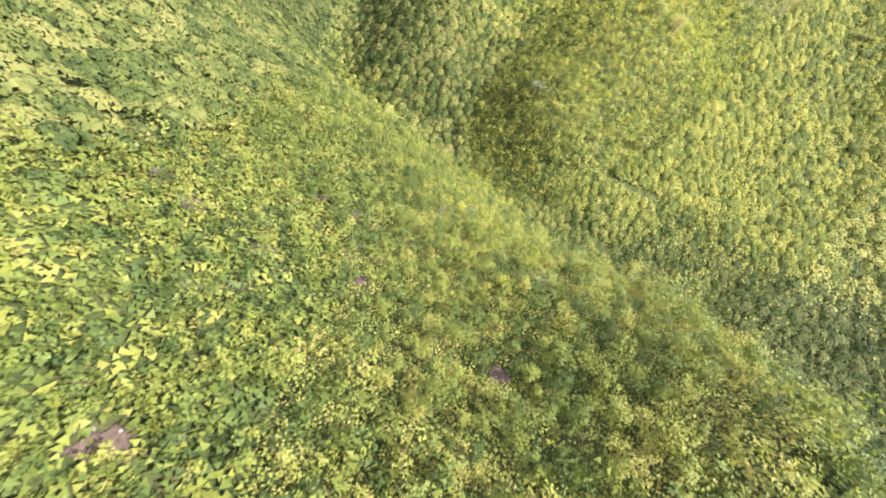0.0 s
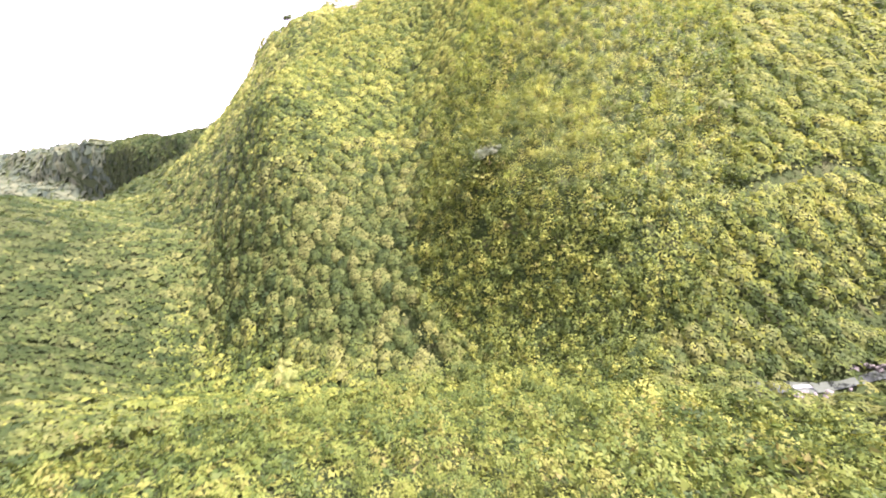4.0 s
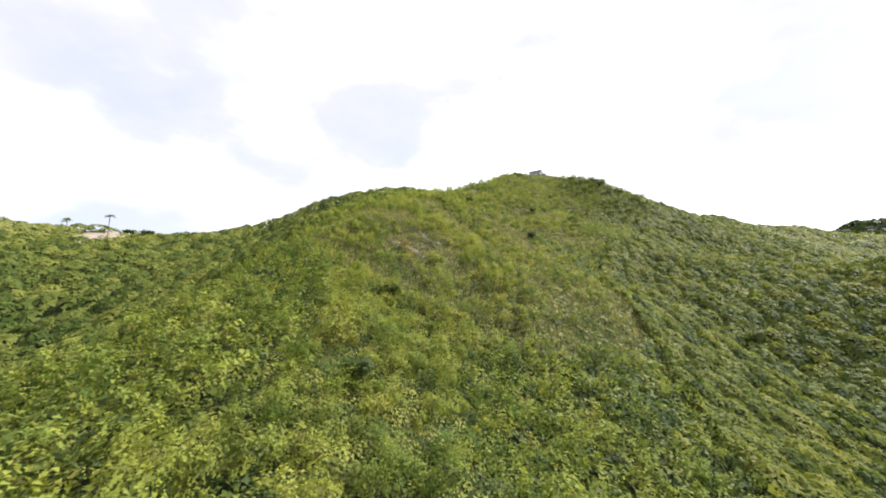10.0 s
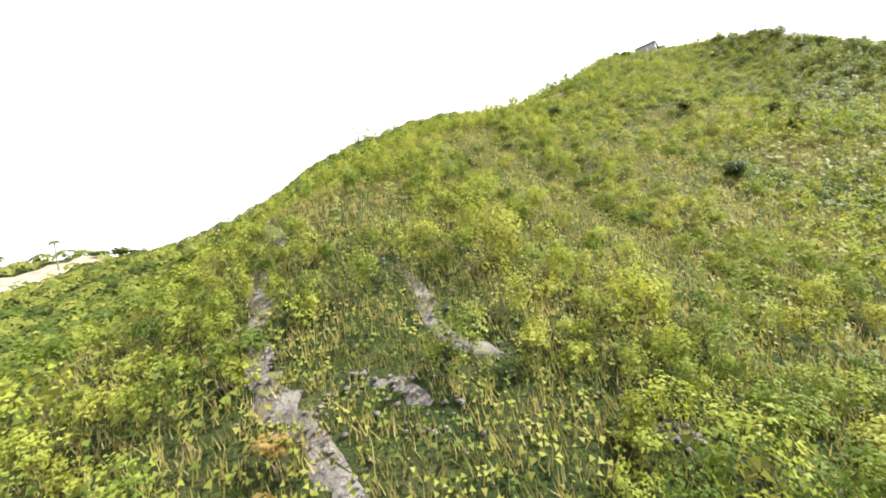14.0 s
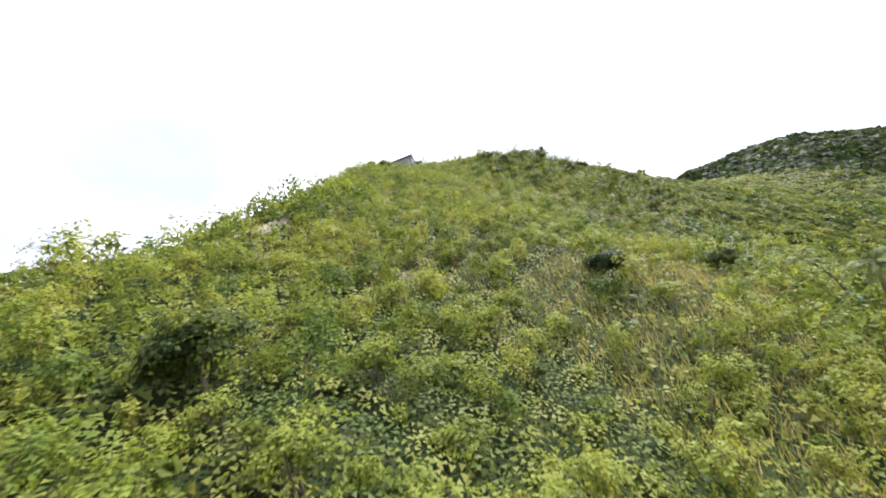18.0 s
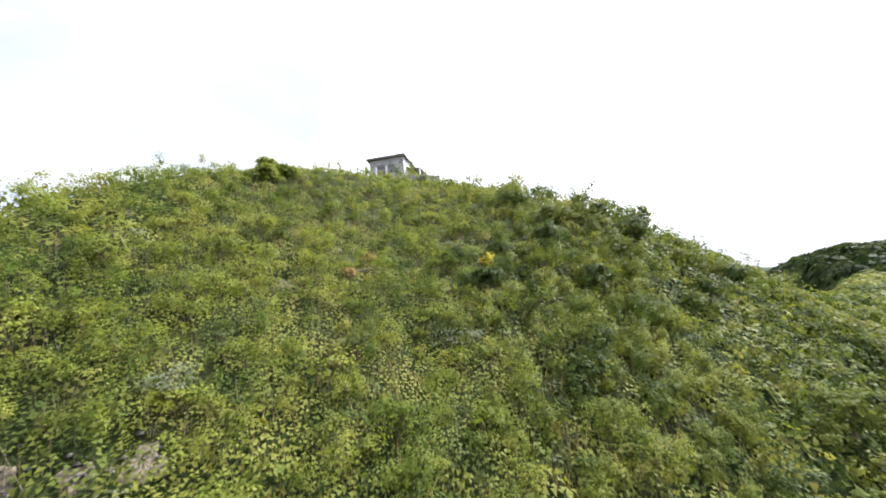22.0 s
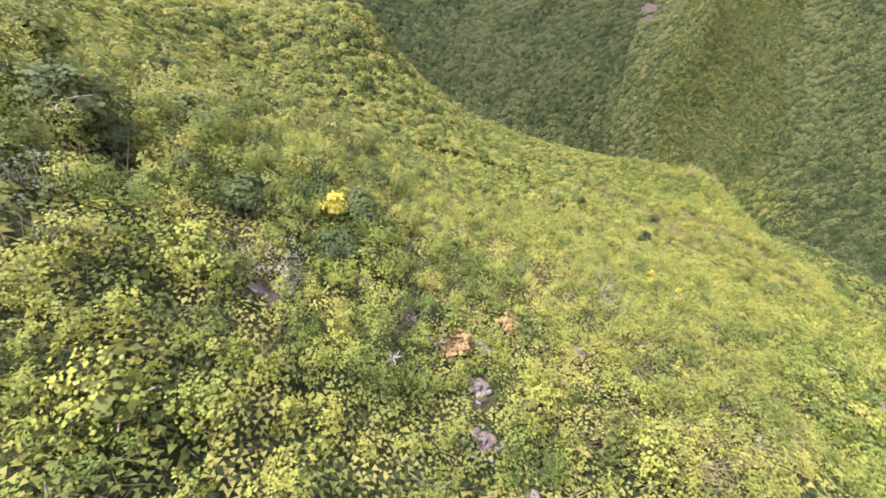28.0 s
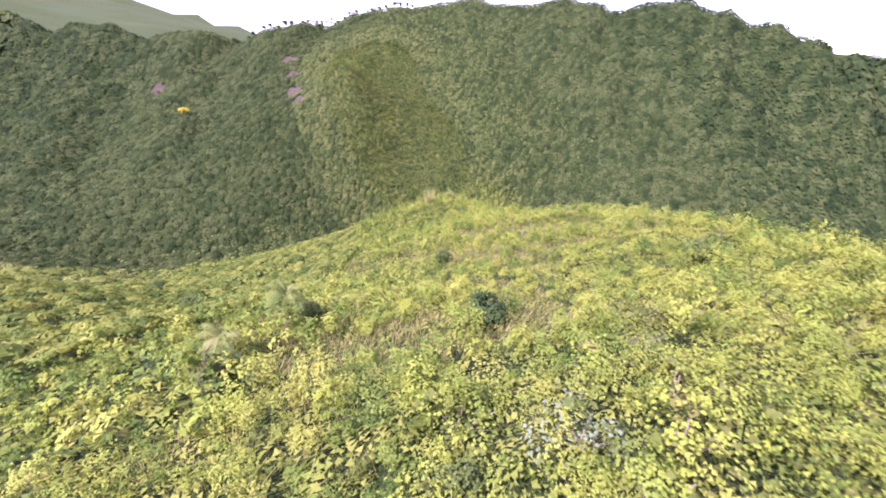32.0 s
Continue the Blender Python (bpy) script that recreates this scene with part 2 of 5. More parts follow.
M_REDSOIL = surface("red_soil", [(0.3, (0.034, 0.026, 0.020)), (0.6, (0.052, 0.040, 0.031)), (0.8, (0.075, 0.060, 0.047))], 0.5, 0.95, 3, 0.8, 0.15)
M_PLASTER = surface("bare_cement_render", [(0.3, (0.30, 0.29, 0.30)), (0.55, (0.37, 0.36, 0.37)), (0.75, (0.43, 0.42, 0.42))], 0.5, 0.9, 7, 0.3, 0.02)
M_WHITE = surface("white_wall_paint", [(0.3, (0.60, 0.59, 0.60)), (0.6, (0.74, 0.74, 0.75)), (0.8, (0.80, 0.80, 0.80))], 0.4, 0.8, 6, 0.2, 0.01)
M_ROOF = surface("weathered_roof_sheet", [(0.3, (0.17, 0.165, 0.17)), (0.6, (0.25, 0.24, 0.24)), (0.8, (0.32, 0.30, 0.29))], 0.8, 0.6, 8, 0.3, 0.02)
M_DARKROOF = surface("dark_roof_sheet", [(0.3, (0.035, 0.034, 0.036)), (0.7, (0.07, 0.065, 0.065))], 1.0, 0.6, 8, 0.3, 0.02)
M_TIMBER = surface("old_timber", [(0.3, (0.14, 0.09, 0.055)), (0.7, (0.24, 0.17, 0.11))], 1.5, 0.8, 14, 0.4, 0.01)
M_REDWOOD = surface("red_door_paint", [(0.3, (0.11, 0.035, 0.028)), (0.7, (0.18, 0.06, 0.045))], 1.5, 0.6, 12, 0.2, 0.01)
M_STEEL = surface("galvanised_steel", [(0.3, (0.38, 0.39, 0.41)), (0.7, (0.55, 0.56, 0.58))], 2.0, 0.5, 9, 0.2, 0.01, metal=0.7)
M_RUSTROOF = surface("rusty_tin_roof", [(0.3, (0.22, 0.12, 0.08)), (0.6, (0.36, 0.28, 0.24)), (0.8, (0.5, 0.47, 0.45))], 0.7, 0.6, 6, 0.2, 0.02)
M_GLASS, nt_g, p_g = mat_nodes("window_glass", 0.06)
p_g.inputs["Base Color"].default_value = (0.02, 0.025, 0.03, 1)
p_g.inputs["Specular IOR Level"].default_value = 0.8
M_WATER, nt_w, p_w = mat_nodes("stream_water", 0.08)
p_w.inputs["Base Color"].default_value = (0.05, 0.06, 0.045, 1)
bump_of(nt_w, p_w, noise_of(nt_w, 1.6, 5), 0.5, 0.12)
M_FOAM = surface("white_water", [(0.3, (0.30, 0.31, 0.31)), (0.7, (0.50, 0.51, 0.51))], 2.0, 0.7, 9, 0.6, 0.05)

# ---------------------------------------------------------------- lie of the land
# Ridge and valley lines, metres; the slopes run between them.
SPUR = [(24, 26, 27.0), (8, 30, 43.5), (-4, 55, 49.8), (-5, 88, 68.1), (-9, 112, 73.5), (-15, 133, 79.2), (-22, 165, 101.5),
        (-28, 195, 111.5), (-21, 225, 118.8), (-14, 255, 131.0), (-5, 285, 142.0), (0, 309, 154.9), (9, 323, 160.7), (16, 339, 157.8),
        (28, 338, 158.4), (42, 331, 152.2)]
SPUR_SIDE = [(-3, 29, 47.5), (4, 60, 52.1), (5, 87, 66.8), (-1, 112, 69.5), (-6, 133, 76.3), (-8, 150, 87.5), (-6, 170, 91.0)]
FLANK = [(33, 48, 28.0), (21, 70, 45.5), (13, 89, 62.5), (12, 112, 58.1), (11, 135, 65.0), (12, 160, 81.4), (13, 200, 93.9)]
WEST_RIDGE = [(-14, 255, 127.4), (-67, 228, 126.5), (-110, 205, 105.4), (-139, 192, 106.7), (-155, 200, 120.4), (-182, 188, 111.1),
              (-230, 190, 125.0)]
WEST_SPUR = [(-155, 200, 109.0), (-152, 146, 110.0), (-128, 105, 81.2), (-95, 66, 80.1), (-62, 26, 54.9)]
GULLY = [(-85, 205, 104.2), (-70, 150, 83.0), (-52, 84, 52.8), (-32, 40, 37.5), (-26, 14, 27.6)]
STREAM = [(-340, 105, 52.1), (-250, 50, 55.0), (-118, 24, 37.6), (-78, -22, 12.4), (-41, -16, 18.3), (0, 2, 8.9), (47, 13, -0.9),
          (88, 44, -10.8), (135, 70, -21.1), (200, 84, -19.6), (320, 90, -25.6), (520, 100, -40.0), (900, 60, -67.9)]
EAST_SIDE = [(13, 200, 94.9), (20, 203, 90.1), (62, 189, 59.5), (95, 151, 30.5), (118, 118, 8.0)]
EAST_FACE = [(28, 232, 101.2), (34, 275, 120.6), (30, 288, 133.0), (40, 308, 139.8), (52, 319, 146.9), (78, 332, 130.1)]
HOUSE_BANK = [(14, 256, 120.9), (16, 267, 126.3), (15, 280, 133.5), (16, 292, 136.7), (16, 304, 140.6), (19, 314, 146.5), (24, 324, 151.7),
              (28, 338, 157.1)]
EAST_KNOLL = [(53, 262, 102.9), (100, 267, 83.5), (122, 240, 78.9), (128, 216, 86.1), (120, 185, 53.5)]
NE_RIDGE = [(52, 319, 145.8), (90, 340, 127.9), (150, 380, 118.9), (240, 470, 120.9), (330, 600, 141.0), (380, 668, 134.4),
            (435, 610, 145.8), (473, 563, 159.3), (495, 535, 115.4), (560, 480, 96.8), (640, 470, 79.8)]
NORTH_DROP = [(-150, 340, 97.2), (-60, 420, 82.8), (20, 440, 90.8), (140, 520, 83.5), (300, 560, 60.2)]
SOUTH_RIDGE = [(760, -170, 20.4), (560, -160, 32.8), (420, -155, 49.0), (317, -150, 65.1), (240, -170, 74.3), (150, -195, 112.1),
               (82, -200, 142.6), (22, -206, 165.7), (-80, -190, 189.2), (-150, -165, 201.4), (-215, -135, 216.6), (-290, -110, 198.9), (-360, -95, 206.9),
               (-400, -64, 201.3), (-719, -198, 220.0), (-1005, -135, 221.0), (-1085, -3, -26.0)]
SOUTH_SLOPE = [(32, -82, 71.8), (18, -62, 64.4), (-6, -40, 47.9)]
SOUTH_SHOULDER = [(120, -120, 91.5), (72, -98, 85.8), (40, -92, 78.2), (0, -110, 91.6)]
WEST_VALLEY = [(-330, 280, 97.1), (-480, 340, 74.5), (-620, 430, 13.3), (-1000, 580, 7.5), (-1500, 700, -2.3)]
SOUTH_BACK = [(-700, -200, 60.5), (-600, -320, 79.6), (-300, -330, 100.6), (0, -340, 69.9), (200, -330, 29.0), (420, -300, -0.8)]
WEST_BACK = [(-430, 40, 58.0), (-530, 150, 65.0), (-640, 30, 62.0), (-760, 150, 61.3), (-1000, 300, 40.1), (-1050, -300, 120.0), (-800, -500, 119.9)]
FAR_RANGE = [(-1150, -1150, 434.2), (-1393, -805, 393.1), (-1668, -560, 447.8), (-1867, -169, 451.9), (-2074, 230, 360.9),
             (-2270, 1005, 253.6), (-2500, 1300, 60.0)]
FAR_NORTH = [(-900, 1900, 14.6), (300, 2200, 45.2), (1500, 1900, 57.7), (2300, 1100, 18.5)]
FAR_EAST = [(900, 620, 38.0), (1300, 300, -52.6), (1500, -300, -169.9), (1300, -900, -335.9)]
FAR_SOUTH = [(-700, -1100, 112.4), (0, -1000, -158.8), (700, -900, -308.6)]
SHOULDER_EDGE = [(70, -58, 77.8), (77, -59, 82.8), (83, -62, 82.7), (88, -66, 87.4), (91, -69, 94.6), (93, -75, 105.9)]
LINES = [SPUR, SHOULDER_EDGE, SPUR_SIDE, FLANK, HOUSE_BANK, WEST_RIDGE, WEST_SPUR, GULLY, STREAM, EAST_SIDE, EAST_FACE, EAST_KNOLL, NE_RIDGE, NORTH_DROP, SOUTH_RIDGE, SOUTH_SLOPE,
         SOUTH_SHOULDER, WEST_VALLEY, SOUTH_BACK, WEST_BACK, FAR_RANGE, FAR_NORTH, FAR_EAST, FAR_SOUTH]


def axis_lines(lo, hi, step, reach, grow=1.13):
    """Grid lines: even between lo and hi, then ever wider out to reach."""
    mid = list(np.arange(lo, hi + step / 2, step))
    out_hi, out_lo, s = [hi], [lo], step
    while out_hi[-1] < reach:
        s *= grow
        out_hi.append(out_hi[-1] + s)
        out_lo.append(out_lo[-1] - s)
    return np.array(out_lo[:0:-1] + mid + out_hi[1:])


GX, GY = axis_lines(-260, 220, 5, 4300, 1.1), axis_lines(-240, 440, 5, 4300, 1.1)


def to_index(line, v):
    return np.interp(v, line, np.arange(len(line)))


def solve_land():
    nx, ny = len(GX), len(GY)
    total, count = np.zeros((ny, nx)), np.zeros((ny, nx))
    for line in LINES:
        for (xa, ya, za), (xb, yb, zb) in zip(line, line[1:]):
            ia, ib = to_index(GX, xa), to_index(GX, xb)
            ja, jb = to_index(GY, ya), to_index(GY, yb)
            n = int(max(abs(ia - ib), abs(ja - jb)) * 2) + 2
            f = np.linspace(0, 1, n)
            i, j = np.rint(ia + (ib - ia) * f).astype(int), np.rint(ja + (jb - ja) * f).astype(int)
            np.add.at(total, (j, i), za + (zb - za) * f)
            np.add.at(count, (j, i), 1)
    z = None
    for stride in (16, 8, 4, 2, 1):
        hy, hx = -(-ny // stride), -(-nx // stride)
        t, c = np.zeros((hy, hx)), np.zeros((hy, hx))
        jj, ii = np.nonzero(count)
        np.add.at(t, (jj // stride, ii // stride), total[jj, ii])
        np.add.at(c, (jj // stride, ii // stride), count[jj, ii])
        known = c > 0
        want = np.where(known, t / np.maximum(c, 1), 0)
        if z is None:
            z = np.full((hy, hx), 90.0)
        else:
            z = np.repeat(np.repeat(z, 2, 0), 2, 1)[:hy, :hx]
            z = np.pad(z, ((0, hy - z.shape[0]), (0, hx - z.shape[1])), mode="edge")
        for _ in range(500 if stride > 1 else 160):
            p = np.pad(z, 1, mode="edge")
            z = (p[:-2, 1:-1] + p[2:, 1:-1] + p[1:-1, :-2] + p[1:-1, 2:]) / 4
            z = np.where(known, want, z)
    for _ in range(5):
        p = np.pad(z, 1, mode="edge")
        z = (p[:-2, 1:-1] + p[2:, 1:-1] + p[1:-1, :-2] + p[1:-1, 2:] + 4 * z) / 8
    return z


def wavy(x, y, seed=0.0):
    """Rolling unevenness of the slopes, about a metre, from a few crossed waves."""
    a = np.sin(x / 13.1 + 1.7 * np.sin(y / 21.0 + seed)) * np.sin(y / 11.3 + 1.3 * np.sin(x / 17.0 + seed))
    b = np.sin(x / 5.3 + 2.1 * np.sin(y / 7.9)) * np.sin(y / 4.7 + 1.9 * np.sin(x / 8.3))
    return 1.0 * a + 0.35 * b


LAND = solve_land()
gxx, gyy = np.meshgrid(GX, GY)
far_out = np.maximum(0, np.hypot(gxx, gyy - 100) - 260) / 400
LAND = LAND + wavy(gxx, gyy) * (1 + 2 * np.minimum(far_out, 3)) \
    + np.minimum(far_out, 4) * 9 * np.sin(gxx / 61 + 1.5 * np.sin(gyy / 83)) * np.sin(gyy / 57 + 1.4 * np.sin(gxx / 71))

# ribs and gullies running down the southern wall of the valley
wall_foot = np.interp(gxx, [-420, -250, -118, -41, 47, 135, 320, 700], [60, 45, 24, -16, 13, 70, 90, 80])
wall_side = np.clip((wall_foot - 55 - gyy) / 45, 0, 1) * np.clip((gyy + 215) / 40, 0, 1) * np.clip((np.hypot(gxx - 60, gyy + 90) - 75) / 50, 0, 1)
LAND = LAND + wall_side * (4.5 * np.sin((gxx + 0.35 * gyy) / 13.5 + 1.1 * np.sin(gyy / 60)) + 2.2 * np.sin((gxx - 0.2 * gyy) / 6.1 + 1.3 * np.sin(gyy / 37)))


def over_grid(values, x, y):
    """Bilinear reading of values given at the points of the land."""
    x, y = np.asarray(x, float), np.asarray(y, float)
    fi, fj = to_index(GX, x), to_index(GY, y)
    i, j = np.minimum(fi.astype(int), len(GX) - 2), np.minimum(fj.astype(int), len(GY) - 2)
    u, v = fi - i, fj - j
    return values[j, i] * (1 - u) * (1 - v) + values[j, i + 1] * u * (1 - v) + values[j + 1, i] * (1 - u) * v + values[j + 1, i + 1] * u * v


def height(x, y):
    """Ground height."""
    return over_grid(LAND, x, y)


def h1(x, y):
    return float(height(x, y))


def mesh_from(name, verts, faces, mats, smooth=False, mat_index=None):
    """faces: one (N, 3) or (N, 4) array of corner numbers."""
    me = bpy.data.meshes.new(name)
    verts, faces = np.asarray(verts, np.float32), np.asarray(faces, np.int32)
    n, k = faces.shape
    me.vertices.add(len(verts))
    me.vertices.foreach_set("co", verts.ravel())
    me.loops.add(n * k)
    me.loops.foreach_set("vertex_index", faces.ravel())
    me.polygons.add(n)
    me.polygons.foreach_set("loop_start", np.arange(0, n * k, k, dtype=np.int32))
    if mat_index is not None:
        me.polygons.foreach_set("material_index", np.asarray(mat_index, np.int32))
    if smooth:
        me.polygons.foreach_set("use_smooth", np.ones(n, bool))
    for m in mats:
        me.materials.append(m)
    me.update(calc_edges=True)
    return me


def build_ground():
    ny, nx = LAND.shape
    v = np.stack([gxx, gyy, LAND], -1).reshape(-1, 3)
    k = np.arange(ny * nx).reshape(ny, nx)
    f = np.stack([k[:-1, :-1], k[:-1, 1:], k[1:, 1:], k[1:, :-1]], -1).reshape(-1, 4)
    ob = new("ground", mesh_from("ground", v, f, [M_GROUND], True))
    return tagged(ob, "steep hilly ground of dry soil and low green growth", "ground", kind="structure")


ground = build_ground()

# ---------------------------------------------------------------- growth
rng = np.random.default_rng(7)


def ico(sub):
    bm = bmesh.new()
    bmesh.ops.create_icosphere(bm, subdivisions=sub, radius=1.0)
    bm.verts.ensure_lookup_table()
    v = np.array([x.co[:] for x in bm.verts])
    f = np.array([[x.index for x in fc.verts] for fc in bm.faces])
    bm.free()
    return v, f


ICO1 = ico(1)


def unit(v):
    return v / np.maximum(np.linalg.norm(v, axis=-1, keepdims=True), 1e-9)


def crowns(pos, rad, tall, tips, per_tip, leaf, inner=10, lobes=3, gen=rng, flat=False, spread_tip=0.2, squash=0.5, coarse=(0.25, 0.5), tilt=0.2):
    """Crowns of many plants at once: leaves in sprays round the twig ends, and coarser leaves within, often coloured as
    crown shade.
    Returns corner places of outer and inner leaves, as triangles (n, 3, 3), and the number of the plant that each
    belongs to."""
    n = len(pos)
    off = gen.normal(0, 1, (n, lobes, 3)).clip(-1.7, 1.7) * [0.34, 0.34, 0.18]
    off[:, 0] *= 0.3
    size = gen.uniform(0.38, 0.66, (n, lobes))
    size[:, 0] = 0.78
    scale = np.stack([rad, rad, tall * squash], -1)
    mid = pos + np.stack([np.zeros(n), np.zeros(n), tall * 0.55], -1)
    rows = np.arange(n)[:, None]

    def leaves(at, d, ln, lean, broad):
        nor = unit(d + gen.normal(0, lean, d.shape) + [0, 0, 0.35])
        tan = unit(np.cross(nor, gen.normal(0, 1, d.shape)))
        bit = np.cross(nor, tan)
        wd = ln * broad
        a, b = at - tan * ln * 0.5, at + tan * ln * 0.55 - nor * ln * 0.12
        if flat:
            return np.stack([a + bit * wd * 0.7, b, a - bit * wd * 0.9], -2).reshape(-1, 3, 3)
        l, r = at + bit * wd - nor * wd * 0.25, at - bit * wd - nor * wd * 0.25
        return np.stack([np.stack([a, l, b], -2), np.stack([a, b, r], -2)], 2).reshape(-1, 3, 3)

    which = gen.integers(0, lobes, (n, tips))
    d = unit(gen.normal(0, 1, (n, tips, 3)) + [0, 0, 0.6])
    tip = off[rows, which] + d * size[rows, which][..., None] * gen.uniform(0.84, 1.1, (n, tips, 1))
    at = tip[:, :, None] + gen.normal(0, spread_tip, (n, tips, per_tip, 3)).clip(-1.5 * spread_tip, 1.5 * spread_tip)
    at = (mid[:, None, None] + at * scale[:, None, None]).reshape(n, -1, 3)
    dd = np.repeat(d, per_tip, 1)
    ln = np.reshape(leaf, (-1, 1, 1)) * gen.uniform(0.6, 1.3, (n, tips * per_tip, 1))
    outer = leaves(at, dd, ln, tilt, gen.uniform(0.36, 0.58, ln.shape))
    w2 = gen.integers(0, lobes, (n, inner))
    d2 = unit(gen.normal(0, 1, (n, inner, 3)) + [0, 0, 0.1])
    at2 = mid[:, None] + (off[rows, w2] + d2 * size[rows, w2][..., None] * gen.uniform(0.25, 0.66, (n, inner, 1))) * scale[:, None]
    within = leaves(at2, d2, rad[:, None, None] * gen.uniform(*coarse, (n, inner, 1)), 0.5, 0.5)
    return outer, within, np.arange(len(outer)) // max(1, len(outer) // n), np.arange(len(within)) // max(1, len(within) // n)


def chance(i, j, k):
    """An even random number for each cell of a plan grid."""
    q = np.sin(i * 127.1 + j * 311.7 + k * 74.7) * 43758.5453
    return q - np.floor(q)


def canopy_top(x, y, cell, high):
    """Height over the ground of a closed canopy of rounded crowns, one to each cell of a plan grid, and a number for the crown."""
    top, owner = np.zeros_like(x), np.zeros_like(x)
    ci, cj = np.floor(x / cell), np.floor(y / cell)
    for di in (-1, 0, 1):
        for dj in (-1, 0, 1):
            i, j = ci + di, cj + dj
            mx_, my_ = (i + 0.1 + 0.8 * chance(i, j, 1)) * cell, (j + 0.1 + 0.8 * chance(i, j, 2)) * cell
            wide, tall = cell * (0.55 + 0.4 * chance(i, j, 3)), high * (0.55 + 0.75 * chance(i, j, 4))
            q = np.hypot(x - mx_, y - my_) / wide
            h = np.where(q < 1, tall * (0.35 + 0.65 * np.sqrt(np.maximum(0, 1 - q * q))), 0)
            owner = np.where(h > top, chance(i, j, 5), owner)
            top = np.maximum(top, h)
    return top, owner


def canopy(x, y, cell, high, leaf, lean=0.3):
    """A closed canopy seen from afar: sprays of leaves over the tops of many crowns, and the crown that each belongs to."""
    e = 0.12 * cell
    t0, owner = canopy_top(x, y, cell, high)
    z0 = height(x, y) + t0
    nx = -(height(x + e, y) + canopy_top(x + e, y, cell, high)[0] - z0) / e
    ny = -(height(x, y + e) + canopy_top(x, y + e, cell, high)[0] - z0) / e
    steep = np.hypot(nx, ny)
    k = np.minimum(1, 2.2 / np.maximum(steep, 1e-6))
    nor = unit(np.stack([nx * k, ny * k, np.ones_like(nx)], -1) + rng.normal(0, lean, (*nx.shape, 3)))
    tan = unit(np.cross(nor, rng.normal(0, 1, nor.shape)))
    bit = np.cross(nor, tan)
    s = (leaf * rng.uniform(0.7, 1.3, x.shape) * np.minimum(1 + 0.3 * steep, 1.7))[:, None]
    at = np.stack([x, y, z0 - 0.25 * leaf * rng.random(x.shape)], -1)
    tri = np.stack([at + tan * s * 0.6, at - tan * s * 0.45 + bit * s * 0.5, at - tan * s * 0.45 - bit * s * 0.5], -2)
    return tri, tri[:0], owner, np.arange(0)


def leaf_mesh(name, outer, within, mats, tone=None):
    v = np.concatenate([outer.reshape(-1, 3), within.reshape(-1, 3)])
    f = np.arange(len(v)).reshape(-1, 3)
    me = mesh_from(name, v, f, mats, False, np.r_[np.zeros(len(outer)), np.ones(len(within))])
    if tone is not None:
        me.attributes.new("tone", "FLOAT", "FACE").data.foreach_set("value", np.asarray(tone, np.float32))
    return me


def stuff(name, grown, mats, label, category, vary=0.14):
    """Plants of one kind as one mesh, each plant with a tone of its own."""
    outer, within, po, pw = grown
    if po.dtype.kind == "f":
        tone = (po - 0.5) * 3.4 * vary
    else:
        own = rng.normal(0, vary, max(po.max(initial=0), pw.max(initial=0)) + 1).clip(-2 * vary, 2 * vary)
        tone = np.r_[own[po], own[pw]]
    return tagged(new(name, leaf_mesh(name, outer, within, mats, tone)), label, category, kind="stuff")


# The stretch of hillside that is flown over, in plan, to set how finely things grow.
TRACK = np.array([(77, -100, 118), (66, -74, 98), (50, -54, 79), (34, -41, 66), (19, -18, 57), (14, 8, 55), (14, 41, 62), (14, 71, 72), (13, 97, 82),
                  (8, 121, 90), (2, 144, 94), (-4, 168, 98), (-4, 201, 111), (3, 221, 120), (16, 242, 128), (28, 262, 136), (36, 282, 144),
                  (34, 295, 150), (25, 303, 155), (17, 303, 155), (18, 292, 148), (23, 278, 138), (22, 257, 127)], float)


def track_reach():
    """For each point of the land, how far the line that is flown passes from it, in space."""
    p = np.stack([gxx, gyy, LAND + 1.5], -1)
    best = np.full(LAND.shape, 1e9)
    for a, b in zip(TRACK[:-1], TRACK[1:]):
        ab = b - a
        t = np.clip(((p - a) @ ab) / (ab @ ab), 0, 1)
        best = np.minimum(best, np.linalg.norm(p - a - t[..., None] * ab, axis=-1))
    return best


REACH = track_reach()


def off_track(x, y):
    return over_grid(REACH, x, y)


